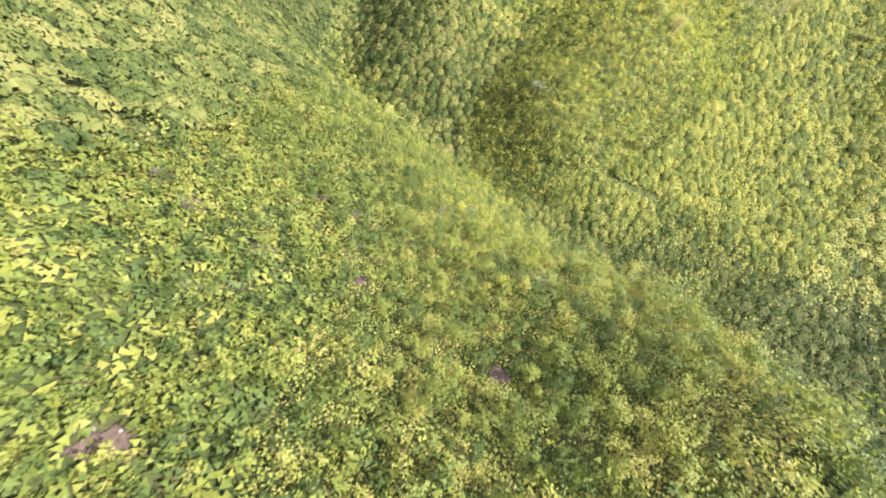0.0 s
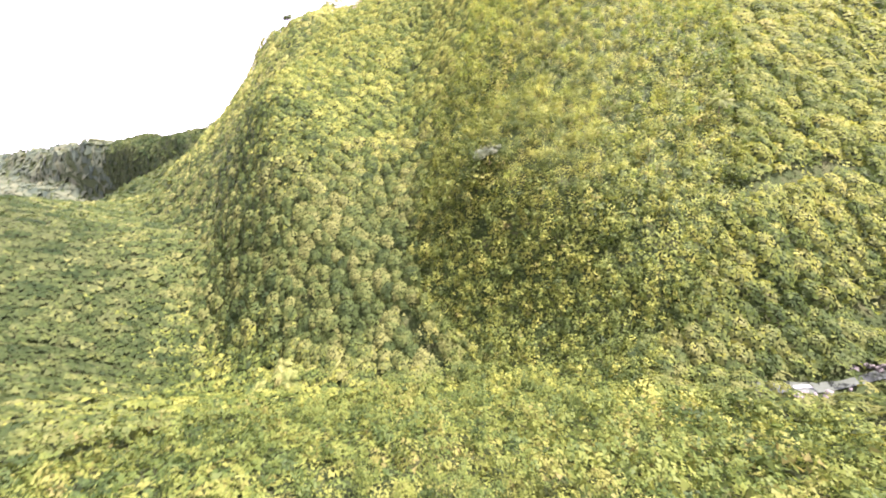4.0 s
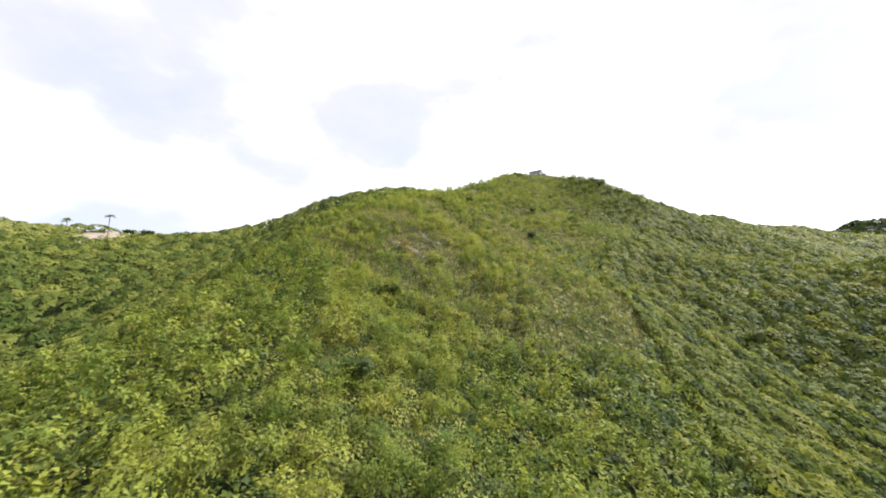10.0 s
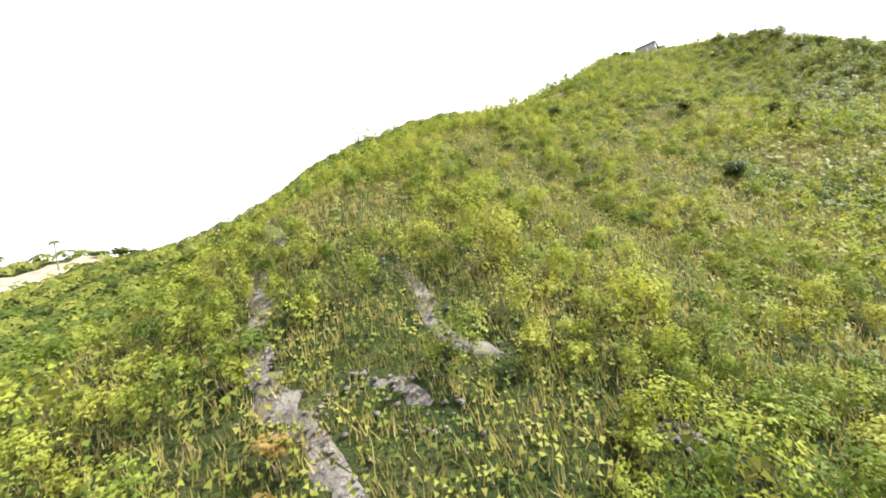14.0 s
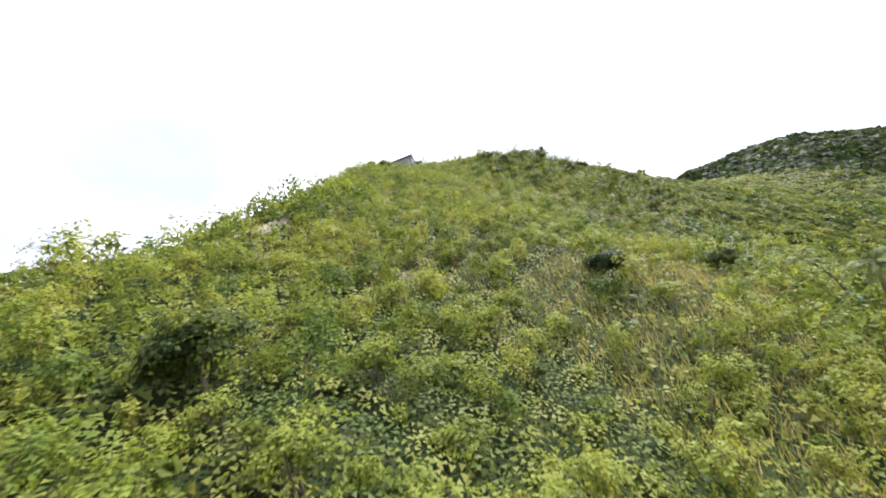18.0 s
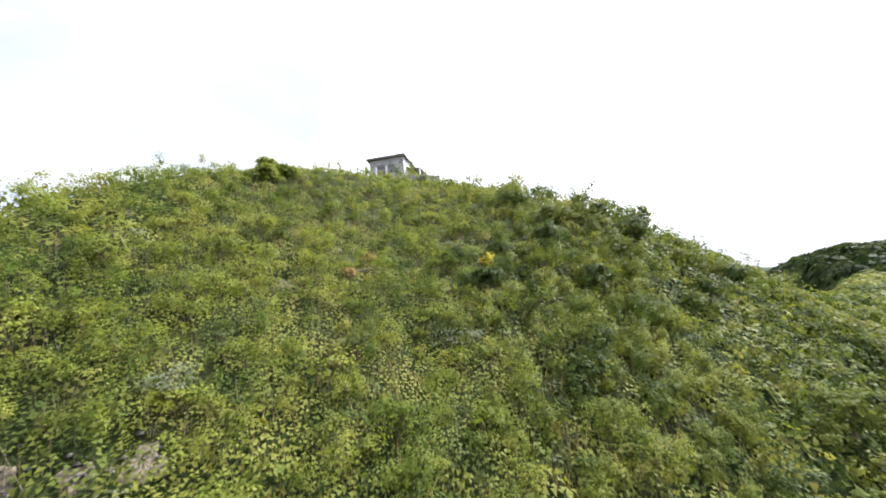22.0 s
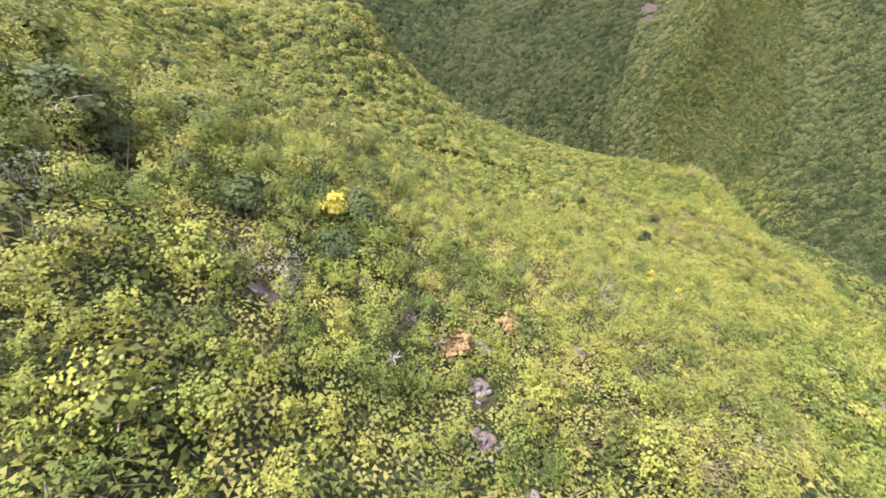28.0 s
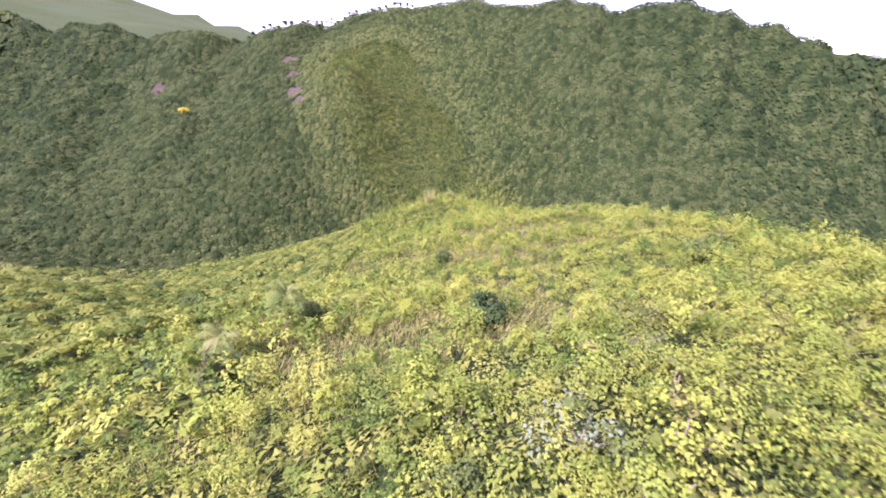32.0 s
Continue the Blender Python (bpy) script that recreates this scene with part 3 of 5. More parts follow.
# Worn strips of bare ground, and bare patches (x, y, radius), without shrubs.
TRAILS = [[(-33, 169), (-25, 164.5), (-20.9, 161.7), (-20.9, 159.3), (-17.4, 156.6), (-16, 154.4), (-13.7, 152.9), (-11, 152.2), (-8.2, 151), (-6, 149)],
          [(-11.7, 161.7), (-9, 159.9), (-7.5, 158.4), (-5.7, 157.4), (-4.1, 157.8)], [(-9.4, 154.3), (-8, 154.6), (-6.5, 154.7), (-5.4, 154.2)],
          [(0.7, 158), (1.5, 157.4), (2.7, 158), (3.6, 157.8)]]
PATCHES = [(-140, 184, 10), (-147, 194, 11), (-149, 205, 9), (-132, 180, 7), (-14.5, 252, 5), (-21, 246, 5), (-29, 240, 4.2), (3.5, 291.5, 1.0), (16.2, 289.5, 1.0), (27.5, 302.8, 1.2), (20.1, 295, 0.9), (18.9, 297.4, 1.1), (17.4, 299.3, 0.9),
           (14.8, 300.2, 1.2), (14.4, 303.2, 0.9), (26.7, 298, 1.1), (23.8, 297.4, 0.9), (21.4, 296.8, 1.0),
           (13.6, 273.6, 1.4), (13.2, 274.7, 1.1), (16.6, 276.6, 1.2), (15.1, 275.6, 0.8), (-10.9, 241.2, 1.8), (6.8, 241.7, 1.8), (-0.1, 237.5, 1.6), (-21.1, 208.8, 2.2),
           (40.6, -99.7, 2.0), (35.1, -100.8, 1.7), (47.9, -96.2, 1.6), (73.6, -86, 1.5), (63.5, -110.5, 1.8), (56.4, -89.3, 1.3), (19.3, -103.8, 1.8),
           (37.5, -84.2, 1.7), (42.6, -81.7, 1.9), (46.1, -80.6, 1.3), (52.9, -78.7, 1.6)]
BARE = [(x, y, 0.62 * r if r < 4 else 0.9 * r) for x, y, r in PATCHES] + [(x, y, 0.7) for line in TRAILS for x, y in line] + [(18, 342, 6), (24, 346, 6), (47, 13, 2.4), (51, 16, 2), (43, 11, 2.4),
        (150, -121, 7), (138, -95, 5), (128, -70, 6), (250, -100, 5), (120, -58, 4)]


def open_ground(x, y):
    m = np.zeros(np.shape(x), bool)
    for bx, by, br in BARE:
        m |= np.hypot(x - bx, y - by) < br * (1 + 0.25 * np.sin(5 * np.arctan2(y - by, x - bx)))
    return m


def spread(x0, x1, y0, y1, gap, keep):
    """Plant positions on a jittered grid, where keep(x, y) holds."""
    nx, ny = int((x1 - x0) / gap), int((y1 - y0) / gap)
    ii, jj = np.meshgrid(np.arange(nx), np.arange(ny))
    x = x0 + (ii + 0.5 * (jj % 2) + rng.uniform(-0.42, 0.42, ii.shape)) * gap
    y = y0 + (jj + rng.uniform(-0.42, 0.42, ii.shape)) * gap
    ok = keep(x, y)
    return x[ok], y[ok]


def thin(x, y):
    """Sparser stands: patches where the growth is thin."""
    return np.sin(x / 9.0 + 2 * np.sin(y / 14.0)) * np.sin(y / 8.0 + 2 * np.sin(x / 12.0))


def grassy(x, y):
    """The drier, more open parts of the spur: grass with scattered shrubs."""
    return (np.hypot((x + 2) / 36, (y - 172) / 36) < 1) | (np.hypot((x - 22) / 17, (y - 226) / 18) < 1)


def near_keep(lo, hi):
    def keep(x, y):
        d = off_track(x, y)
        gaps = np.where(grassy(x, y), thin(x, y) > -0.3, thin(x, y) > 0.95)
        return (d >= lo) & (d < hi) & ~open_ground(x, y) & ~(gaps & (rng.random(x.shape) < 0.8))
    return keep


def size_at(x, y):
    tall_patch = 1 + 0.25 * np.sin(x / 15 + 1.2) * np.sin(y / 19 + 0.4)
    return tall_patch * np.where(grassy(x, y), 1.05, 1.0) * np.interp(y, [105, 150], [1.4, 1.0]) * np.exp(rng.normal(0, 0.26, x.shape)).clip(0.55, 1.6)


def rooted(x, y, sink):
    return np.stack([x, y, height(x, y) - sink], -1)


# nearest growth; the plants closest to the way are set apart, to stand singly
NEAR, BESIDE = 22, 46
south_near = spread(-60, 130, -150, 28, 1.9, near_keep(0, NEAR))
lo_near, hi_near = spread(-60, 130, 28, 118, 2.3, near_keep(0, NEAR)), spread(-60, 130, 118, 246, 1.85, near_keep(0, NEAR))
top_near = spread(-60, 130, 246, 345, 1.6, near_keep(0, NEAR))
bx, by = (np.concatenate([q[k] for q in (south_near, lo_near, hi_near, top_near)]) for k in (0, 1))
bs = size_at(bx, by)
close = np.nonzero((off_track(bx, by) < 15) & (np.abs(by - 165) > 14))[0]
close = close[np.linspace(0, len(close) - 1, 290).astype(int)]
SINGLE = list(zip(bx[close], by[close], bs[close]))
near_on = np.ones(len(bx), bool)
near_on[close] = False
bx, by, bs = bx[near_on], by[near_on], bs[near_on]
on_top = by > 246


def darkened_side(x, y):
    """Where growth along the valley and at the foot of the spur takes the shade-darkened leaf colour, thinning out
    uphill.
    """
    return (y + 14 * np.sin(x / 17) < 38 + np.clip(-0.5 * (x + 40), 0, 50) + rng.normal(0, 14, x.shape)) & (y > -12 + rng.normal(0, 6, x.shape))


def darkened_stands(x, y):
    """Stands near the way that take a darkened leaf colour: the southern shoulder, the lower spur and the east flank
    below the house.
    """
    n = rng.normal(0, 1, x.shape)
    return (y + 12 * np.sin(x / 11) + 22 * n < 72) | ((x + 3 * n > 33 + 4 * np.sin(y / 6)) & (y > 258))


def girth(y):
    """Spread of the crowns along the way: small shrubs on the shoulder, trees at the foot of the spur, shrubs again above."""
    return np.interp(y, [20, 40, 95, 125, 235, 255], [0.95, 1.2, 1.2, 1.1, 1.05, 0.95])


b_cool = darkened_stands(bx, by)
for on, nm, mt, lb, lf in ((~on_top & ~b_cool, "hill_shrubs", M_LEAF, "dense light-green leafy shrubs covering the steep hillside", 0.19),
                           (on_top, "summit_shrubs", M_LEAF, "fine-leaved bright green shrubs on the upper slope", 0.125),
                           (b_cool & (by > -12), "valley_shrubs", M_SOUTH, "dense green leafy shrubs on the slopes above the stream", 0.2),
                           (b_cool & (by <= -12), "shoulder_shrubs", M_SHOULDER_SHADE, "leafy shrubs on the southern shoulder, shade put into the leaf colour", 0.18)):
    g_ = girth(by[on])
    a = crowns(rooted(bx[on], by[on], 0.3), g_ * bs[on], 2.1 * g_ * bs[on] * rng.uniform(0.65, 1.5, on.sum()), 50, 10, 0.7 * lf * g_ ** 0.5 * bs[on] ** 0.4, inner=22, lobes=4,
               flat=True, spread_tip=0.1, coarse=(0.12, 0.24))
    stuff(nm, a, [mt, M_INNER_SHADE], lb, "shrubs")
# undergrowth between them; its darker leaf colour paints shade into the gaps
for gap, lo, hi, leaf in ((0.2, 0, 13, 0.15), (0.3, 13, 25, 0.24), (0.46, 25, BESIDE, 0.46)):
    ux, uy = spread(-85, 150, -170, 365, gap, lambda x, y: (off_track(x, y) >= lo) & (off_track(x, y) < hi) & ~open_ground(x, y) & ~(grassy(x, y) & (rng.random(x.shape) < 0.6)))
    for on, mt in ((uy > -12, M_SOUTH), (uy <= -12, M_SHOULDER_SHADE)):
        if on.sum() > 60:
            stuff("undergrowth", canopy(ux[on], uy[on], 1.5, 0.8, leaf), [mt], "low leafy weeds and seedlings between the shrubs", "undergrowth")
# beside the way
sx, sy = spread(-85, 150, -170, 365, 1.9, near_keep(NEAR, BESIDE))
ss = size_at(sx, sy)
s_cool = darkened_stands(sx, sy)
for on, nm, mt, lb in ((~s_cool, "side_shrubs", M_LEAF, "green shrubs and young trees on the flanks of the spur"),
                       (s_cool & (sy > -12), "valley_shrubs", M_SOUTH, "green shrubs and young trees on the sides of the valley"),
                       (s_cool & (sy <= -12), "shoulder_shrubs", M_SHOULDER_SHADE, "shrubs and young trees on the southern shoulder, shade put into the leaf colour")):
    a = crowns(rooted(sx[on], sy[on], 0.3), 1.2 * ss[on], 2.5 * ss[on] * rng.uniform(0.65, 1.5, on.sum()), 15, 6, 0.25 * ss[on] ** 0.5, inner=10, lobes=3, flat=True, spread_tip=0.12,
               coarse=(0.18, 0.34))
    stuff(nm, a, [mt, M_INNER_SHADE], lb, "shrubs")
# the slopes beyond, as closed canopies: scrub across the gully, then brighter woods to the north and west, and on the
# south side woods with cloud shade in their leaf colour
STREAM_X, STREAM_Y = [-420, -250, -118, -41, 47, 135, 320], [60, 45, 24, -16, 13, 70, 90]
for gap, lo, hi, cell, high, leaf, wide in ((0.38, BESIDE - 2, 72, 2.6, 2.7, 0.5, 140), (0.56, 72, 125, 2.9, 2.8, 0.72, 200), (0.85, 125, 215, 3.8, 2.6, 1.05, 290), (1.35, 215, 345, 5.0, 3.0, 1.65, 430)):
    fx, fy = spread(-wide, wide + 20, -110 - 0.75 * wide, 310 + 0.75 * wide, gap, near_keep(lo, hi))
    bank = fy - np.interp(fx, STREAM_X, STREAM_Y) + rng.normal(0, 5, fx.shape)
    cool = darkened_side(fx, fy)
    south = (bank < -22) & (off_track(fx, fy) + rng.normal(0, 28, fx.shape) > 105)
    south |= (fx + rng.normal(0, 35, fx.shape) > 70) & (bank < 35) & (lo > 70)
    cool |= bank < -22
    kinds = ((south, "shady_woodland", M_CLOUD_SHADE_WOODS, "dense woodland across the valley, cloud shade put into its leaf colour"),
             (~south & cool, "valley_scrub", M_VALLEY_SHADE, "scrub on the sides of the valley, shade put into the leaf colour"),
             (~south & ~cool, "slope_scrub", M_FAR if lo > 120 else M_CANOPY, "green scrub and small trees on the slopes across the gully"))
    for on, nm, mt, lb in kinds:
        if on.sum() > 60:
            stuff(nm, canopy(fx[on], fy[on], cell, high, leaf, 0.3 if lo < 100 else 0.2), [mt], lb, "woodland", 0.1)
# far woods and the mountain range
wx, wy = spread(-1000, 900, -700, 900, 3.6, near_keep(340, 1100))
# same leaf colour, with the cloud shade painted in
stuff("far_woods", canopy(wx, wy, 8.0, 4.0, 4.8), [M_CLOUD_SHADE_WOODS], "distant woods on the mountain sides, cloud shade put into their leaf colour", "woodland", 0.1)
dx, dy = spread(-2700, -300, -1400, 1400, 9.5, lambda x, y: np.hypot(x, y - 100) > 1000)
stuff("mountain_forest", canopy(dx, dy, 20.0, 5.0, 13.0), [M_HAZED_MOUNT], "forest of the far mountain range, haze put into its leaf colour", "woodland", 0.05)


def grass_arrays(x, y, blades, tall, gen=rng, slim=0.035, splay=0.32):
    n = len(x)
    p = rooted(x, y, 0.05)[:, None] + np.concatenate([gen.normal(0, 0.28, (n, blades, 2)), np.zeros((n, blades, 1))], -1)
    lean = np.concatenate([gen.normal(0, splay, (n, blades, 2)), np.ones((n, blades, 1))], -1) * (tall * gen.uniform(0.5, 1.2, (n, blades, 1)))
    side = np.concatenate([unit(gen.normal(0, 1, (n, blades, 2))), np.zeros((n, blades, 1))], -1) * slim
    return np.stack([p - side, p + side, p + lean], -2).reshape(-1, 3, 3)


def tufts(blades, each):
    """Grass as stuff() takes it: blades alone, so many to a tuft."""
    return blades, blades[:0], np.arange(len(blades)) // each, np.arange(0)


qx, qy = spread(-45, 50, 130, 262, 0.62, lambda x, y: grassy(x, y) & (off_track(x, y) < 46) & ~(open_ground(x, y) & (rng.random(x.shape) < 0.85)))
g = grass_arrays(qx, qy, 9, 0.75)
stuff("dry_grass", tufts(g, 9), [M_GRASS, M_GRASS], "dry straw-coloured grass between the shrubs", "grass")
ex, ey = spread(-30, 90, -130, 320, 0.9, lambda x, y: (off_track(x, y) < 24) & ~grassy(x, y) & (thin(x, y) > 0.35) & ~open_ground(x, y))
g = grass_arrays(ex, ey, 9, 0.9)
stuff("dry_stalks", tufts(g, 9), [M_GRASS, M_GRASS], "dry stalks and grass in the gaps of the scrub", "grass")

ex, ey = spread(4, 44, 262, 326, 0.75, lambda x, y: (thin(x * 1.3, y * 1.3) > -0.1) & (rng.random(x.shape) < 0.55) & (off_track(x, y) < 30) & ~open_ground(x, y))
g = grass_arrays(ex, ey, 5, 1.9, slim=0.02, splay=0.2)
stuff("dry_stems", tufts(g, 5), [M_DRYSTEM], "grey-brown dry upright stems among the shrubs below the house", "dry stems")

# ---------------------------------------------------------------- tools for things


def part(name, bm, material, parent, label=""):
    """Links a bmesh as one mesh object under a thing or a part."""
    me = bpy.data.meshes.new(name)
    bm.to_mesh(me)
    bm.free()
    me.materials.append(material)
    ob = new(name, me)
    ob.parent = parent
    if label:
        tagged(ob, label)
    return ob


def mesh_part(name, me, parent, label=""):
    ob = new(name, me)
    ob.parent = parent
    if label:
        tagged(ob, label)
    return ob


def thing(name, at, label, category, group="", turn=0.0):
    ob = new(name)
    ob.matrix_world = pose(at[0], at[1], at[2], 0, 0, turn)
    return tagged(ob, label, category, group)


def box(x0, x1, y0, y1, z0, z1, bevel=0.02, bm=None):
    bm = bm or bmesh.new()
    r = bmesh.ops.create_cube(bm, size=1.0)
    for v in r["verts"]:
        v.co = ((x0 + x1) / 2 + v.co.x * (x1 - x0), (y0 + y1) / 2 + v.co.y * (y1 - y0), (z0 + z1) / 2 + v.co.z * (z1 - z0))
    if bevel:
        es = list({e for v in r["verts"] for e in v.link_edges})
        bmesh.ops.bevel(bm, geom=es, offset=bevel, segments=1, affect="EDGES")
    return bm


def tube(bm, pts, radii, sides=8):
    """A tapering, bending round stem through the given places."""
    pts = [Vector(p) for p in pts]
    rings = []
    for n, p in enumerate(pts):
        d = (pts[min(n + 1, len(pts) - 1)] - pts[max(n - 1, 0)]).normalized()
        s = d.orthogonal().normalized()
        u = d.cross(s)
        rings.append([bm.verts.new(p + (s * math.cos(2 * math.pi * k / sides) + u * math.sin(2 * math.pi * k / sides)) * radii[n]) for k in range(sides)])
    for a, b in zip(rings, rings[1:]):
        for k in range(sides):
            bm.faces.new((a[k], a[(k + 1) % sides], b[(k + 1) % sides], b[k]))
    bm.faces.new(rings[0][::-1])
    bm.faces.new(rings[-1])
    return bm


def bar(bm, a, b, r, sides=4):
    return tube(bm, [a, b], [r, r], sides)


# ---------------------------------------------------------------- bare ground


def draped(name, x, y, r, material, label, lift=0.22, seed=1):
    """A patch of bare earth or rock lying on the slope, with an uneven edge and a rough top."""
    g = np.random.default_rng(seed)
    rings, seg = 7, 26
    ang = np.arange(seg) / seg * 2 * math.pi
    edge = 1 + 0.22 * np.sin(3 * ang + g.uniform(0, 6)) + 0.13 * np.sin(7 * ang + g.uniform(0, 6)) + g.normal(0, 0.07, seg)
    v, f = [(x, y, h1(x, y) + lift)], []
    for k in range(1, rings + 1):
        q = k / rings
        px, py = x + np.cos(ang) * r * q * edge, y + np.sin(ang) * r * q * edge
        pz = height(px, py) + (lift * (1 - q ** 4) + g.normal(0, 0.03 + 0.012 * r, seg) * (q < 0.95) - 0.14 * (q > 0.95))
        v += list(zip(px, py, pz))
    tri = []
    for k in range(rings):
        for s in range(seg):
            a, b = 1 + k * seg + s, 1 + k * seg + (s + 1) % seg
            if k == 0:
                tri.append((0, a, b))
            if k < rings - 1:
                c, d = a + seg, b + seg
                tri += [(a, c, d), (a, d, b)]
    return tagged(new(name, mesh_from(name, v, tri, [material], True)), label, "bare ground", kind="structure")


def trail(name, pts, width, material, label, seed=1):
    """A worn strip of bare ground following the slope."""
    g = np.random.default_rng(seed)
    p = np.array(pts, float)
    seg = np.r_[0, np.cumsum(np.linalg.norm(np.diff(p, axis=0), axis=1))]
    s = np.arange(0, seg[-1], 0.6)
    cx, cy = np.interp(s, seg, p[:, 0]), np.interp(s, seg, p[:, 1])
    cx += 0.35 * np.sin(s / 1.7 + seed)
    tx, ty = np.gradient(cx), np.gradient(cy)
    ln = np.hypot(tx, ty)
    nx, ny = -ty / ln, tx / ln
    taper = np.minimum(1, np.minimum(s + 0.5, seg[-1] - s + 0.5) / 2)
    cols = np.array([-1, -0.6, -0.2, 0.2, 0.6, 1])
    wl, wr = width * taper * (1 + g.normal(0, 0.4, len(s))).clip(0.3, 2), width * taper * (1 + g.normal(0, 0.4, len(s))).clip(0.3, 2)
    w = np.where(cols[None] < 0, wl[:, None], wr[:, None]) * cols[None]
    px, py = cx[:, None] + nx[:, None] * w, cy[:, None] + ny[:, None] * w
    pz = height(px, py) + np.where(np.abs(cols) > 0.9, -0.16, 0.06)[None] + g.normal(0, 0.05, px.shape)
    k = np.arange(px.size).reshape(px.shape)
    f = np.stack([k[:-1, :-1], k[1:, :-1], k[1:, 1:], k[:-1, 1:]], -1).reshape(-1, 4)
    return tagged(new(name, mesh_from(name, np.stack([px, py, pz], -1).reshape(-1, 3), f, [material], True)), label, "bare ground", kind="structure")


for n, line in enumerate(TRAILS):
    trail("footpath", line, 0.75 if n == 0 else 0.55, M_ROCK, "stony worn footpath climbing between the shrubs", n)
for n, (x, y, r) in enumerate(PATCHES):
    if y < 0:
        draped("soil_patch", x, y, r * 0.8, M_REDSOIL, "patch of bare reddish soil among the shrubs", seed=n)
    elif x < -100:
        draped("earth_cut", x, y, r, M_SAND, "pale bare earth cut on the saddle of the ridge", 0.5, n)
    elif y > 248 and x < -10:
        draped("rock_patch", x, y, r, M_SAND, "pale bare rock patch on the spur", 0.4, n)
    else:
        draped("soil_patch", x, y, r * 0.62, M_SOIL, "patch of dry bare soil among the shrubs", 0.1, n)
for n, (x, y, r) in enumerate([(150, -121, 9), (138, -95, 7), (128, -70, 8), (250, -100, 7), (120, -58, 5)]):
    draped("earth_scar", x, y, r, M_REDSOIL, "bare reddish-brown earth scar on the wooded hillside", 0.8, 40 + n)


def stone_mesh(seed, rough=0.28):
    g = np.random.default_rng(seed)
    v = ICO1[0] * (1 + g.normal(0, rough, (len(ICO1[0]), 1)).clip(-0.4, 0.4)) * g.uniform(0.7, 1.2, 3) * [1, 1, 0.65]
    return v


def loose_stones():
    vs, fs, at = [], [], 0
    g = np.random.default_rng(31)
    spots = [(x, y, 1.3) for line in TRAILS for x, y in line] + [(x, y, r * 0.8) for x, y, r in PATCHES]
    for x, y, r in spots:
        for _ in range(int(10 + 5 * r)):
            px, py = x + g.normal(0, r * 0.6), y + g.normal(0, r * 0.6)
            s = g.uniform(0.05, 0.17)
            vs.append(stone_mesh(int(g.integers(1e6))) * s + [px, py, h1(px, py) + 0.16])
            fs.append(ICO1[1] + at)
            at += len(ICO1[0])
    ob = new("loose_stones", mesh_from("loose_stones", np.concatenate(vs), np.concatenate(fs), [M_ROCK]))
    tagged(ob, "loose pale stones scattered on the bare ground", "stones", kind="stuff")


loose_stones()

# ---------------------------------------------------------------- stream


def ribbon(name, pts, width, lift, material, label, category):
    p = np.array(pts, float)
    seg = np.r_[0, np.cumsum(np.linalg.norm(np.diff(p, axis=0), axis=1))]
    s = np.arange(0, seg[-1], 1.2)
    cx, cy = np.interp(s, seg, p[:, 0]), np.interp(s, seg, p[:, 1])
    tx, ty = np.gradient(cx), np.gradient(cy)
    ln = np.hypot(tx, ty)
    cols = np.linspace(-1, 1, 5)
    w = width * (1 + 0.25 * np.sin(s / 3.1))[:, None] * cols[None]
    px, py = cx[:, None] - (ty / ln)[:, None] * w, cy[:, None] + (tx / ln)[:, None] * w
    pz = np.repeat((height(cx, cy) + lift)[:, None], 5, 1) + 0.05 * np.sin(px * 2 + py * 3)
    k = np.arange(px.size).reshape(px.shape)
    f = np.stack([k[:-1, :-1], k[1:, :-1], k[1:, 1:], k[:-1, 1:]], -1).reshape(-1, 4)
    return tagged(new(name, mesh_from(name, np.stack([px, py, pz], -1).reshape(-1, 3), f, [material], True)), label, category, kind="structure")


ribbon("stream_water", [(36, 9.5), (43, 12), (56, 20), (70, 31), (88, 44)], 0.9, 0.3, M_WATER, "shallow dark mountain stream among boulders", "water")
ribbon("white_water", [(41.5, 11.5), (43, 12.2), (44.4, 13)], 0.22, 0.42, M_FOAM, "white foaming water between the boulders", "water")
g_st = np.random.default_rng(5)
for n in range(22):
    x = g_st.uniform(36, 60)
    y = np.interp(x, [14, 30, 43, 56, 70, 88], [5, 8, 12, 20, 31, 44]) + g_st.choice([-1, 1]) * g_st.uniform(0.8, 2.4)
    s = g_st.uniform(0.3, 0.8)
    me = mesh_from("boulder", stone_mesh(200 + n, 0.16) * s, ICO1[1], [M_ROCK])
    ob = new("boulder", me)
    ob.matrix_world = pose(x, y, h1(x, y) + 0.2 * s + 0.1, 0, 0, n * 37)
    tagged(ob, "grey rounded boulder in the stream bed", "boulder", "boulders of the stream")

# ---------------------------------------------------------------- trees and shrubs


def crown_part(parent, at, rad, tall, tips, per_tip, leaf, mats, seed, name="crown", lobes=6, inner=40, label="", tip=0.15):
    g = np.random.default_rng(seed)
    a = crowns(np.array([at], float), np.array([rad]), np.array([tall]), tips, per_tip, leaf, inner, lobes, g, False, tip, coarse=(0.14, 0.28))
    return mesh_part(name, leaf_mesh(name, a[0], a[1], mats), parent, label)


def stems(parent, high, r, count, reach, seed, material, name="stem", lean=0.0):
    g = np.random.default_rng(seed)
    for k in range(count):
        a = 2 * math.pi * k / count + g.uniform(-0.4, 0.4)
        d = reach * g.uniform(0.4, 1.0)
        bm = bmesh.new()
        tube(bm, [(0.1 * math.cos(a), 0.1 * math.sin(a), -0.4), (d * 0.4 * math.cos(a), d * 0.4 * math.sin(a), high * 0.5),
                  (d * math.cos(a), d * math.sin(a), high)], [r, r * 0.7, r * 0.3], 6)
        part(name, bm, material, parent)


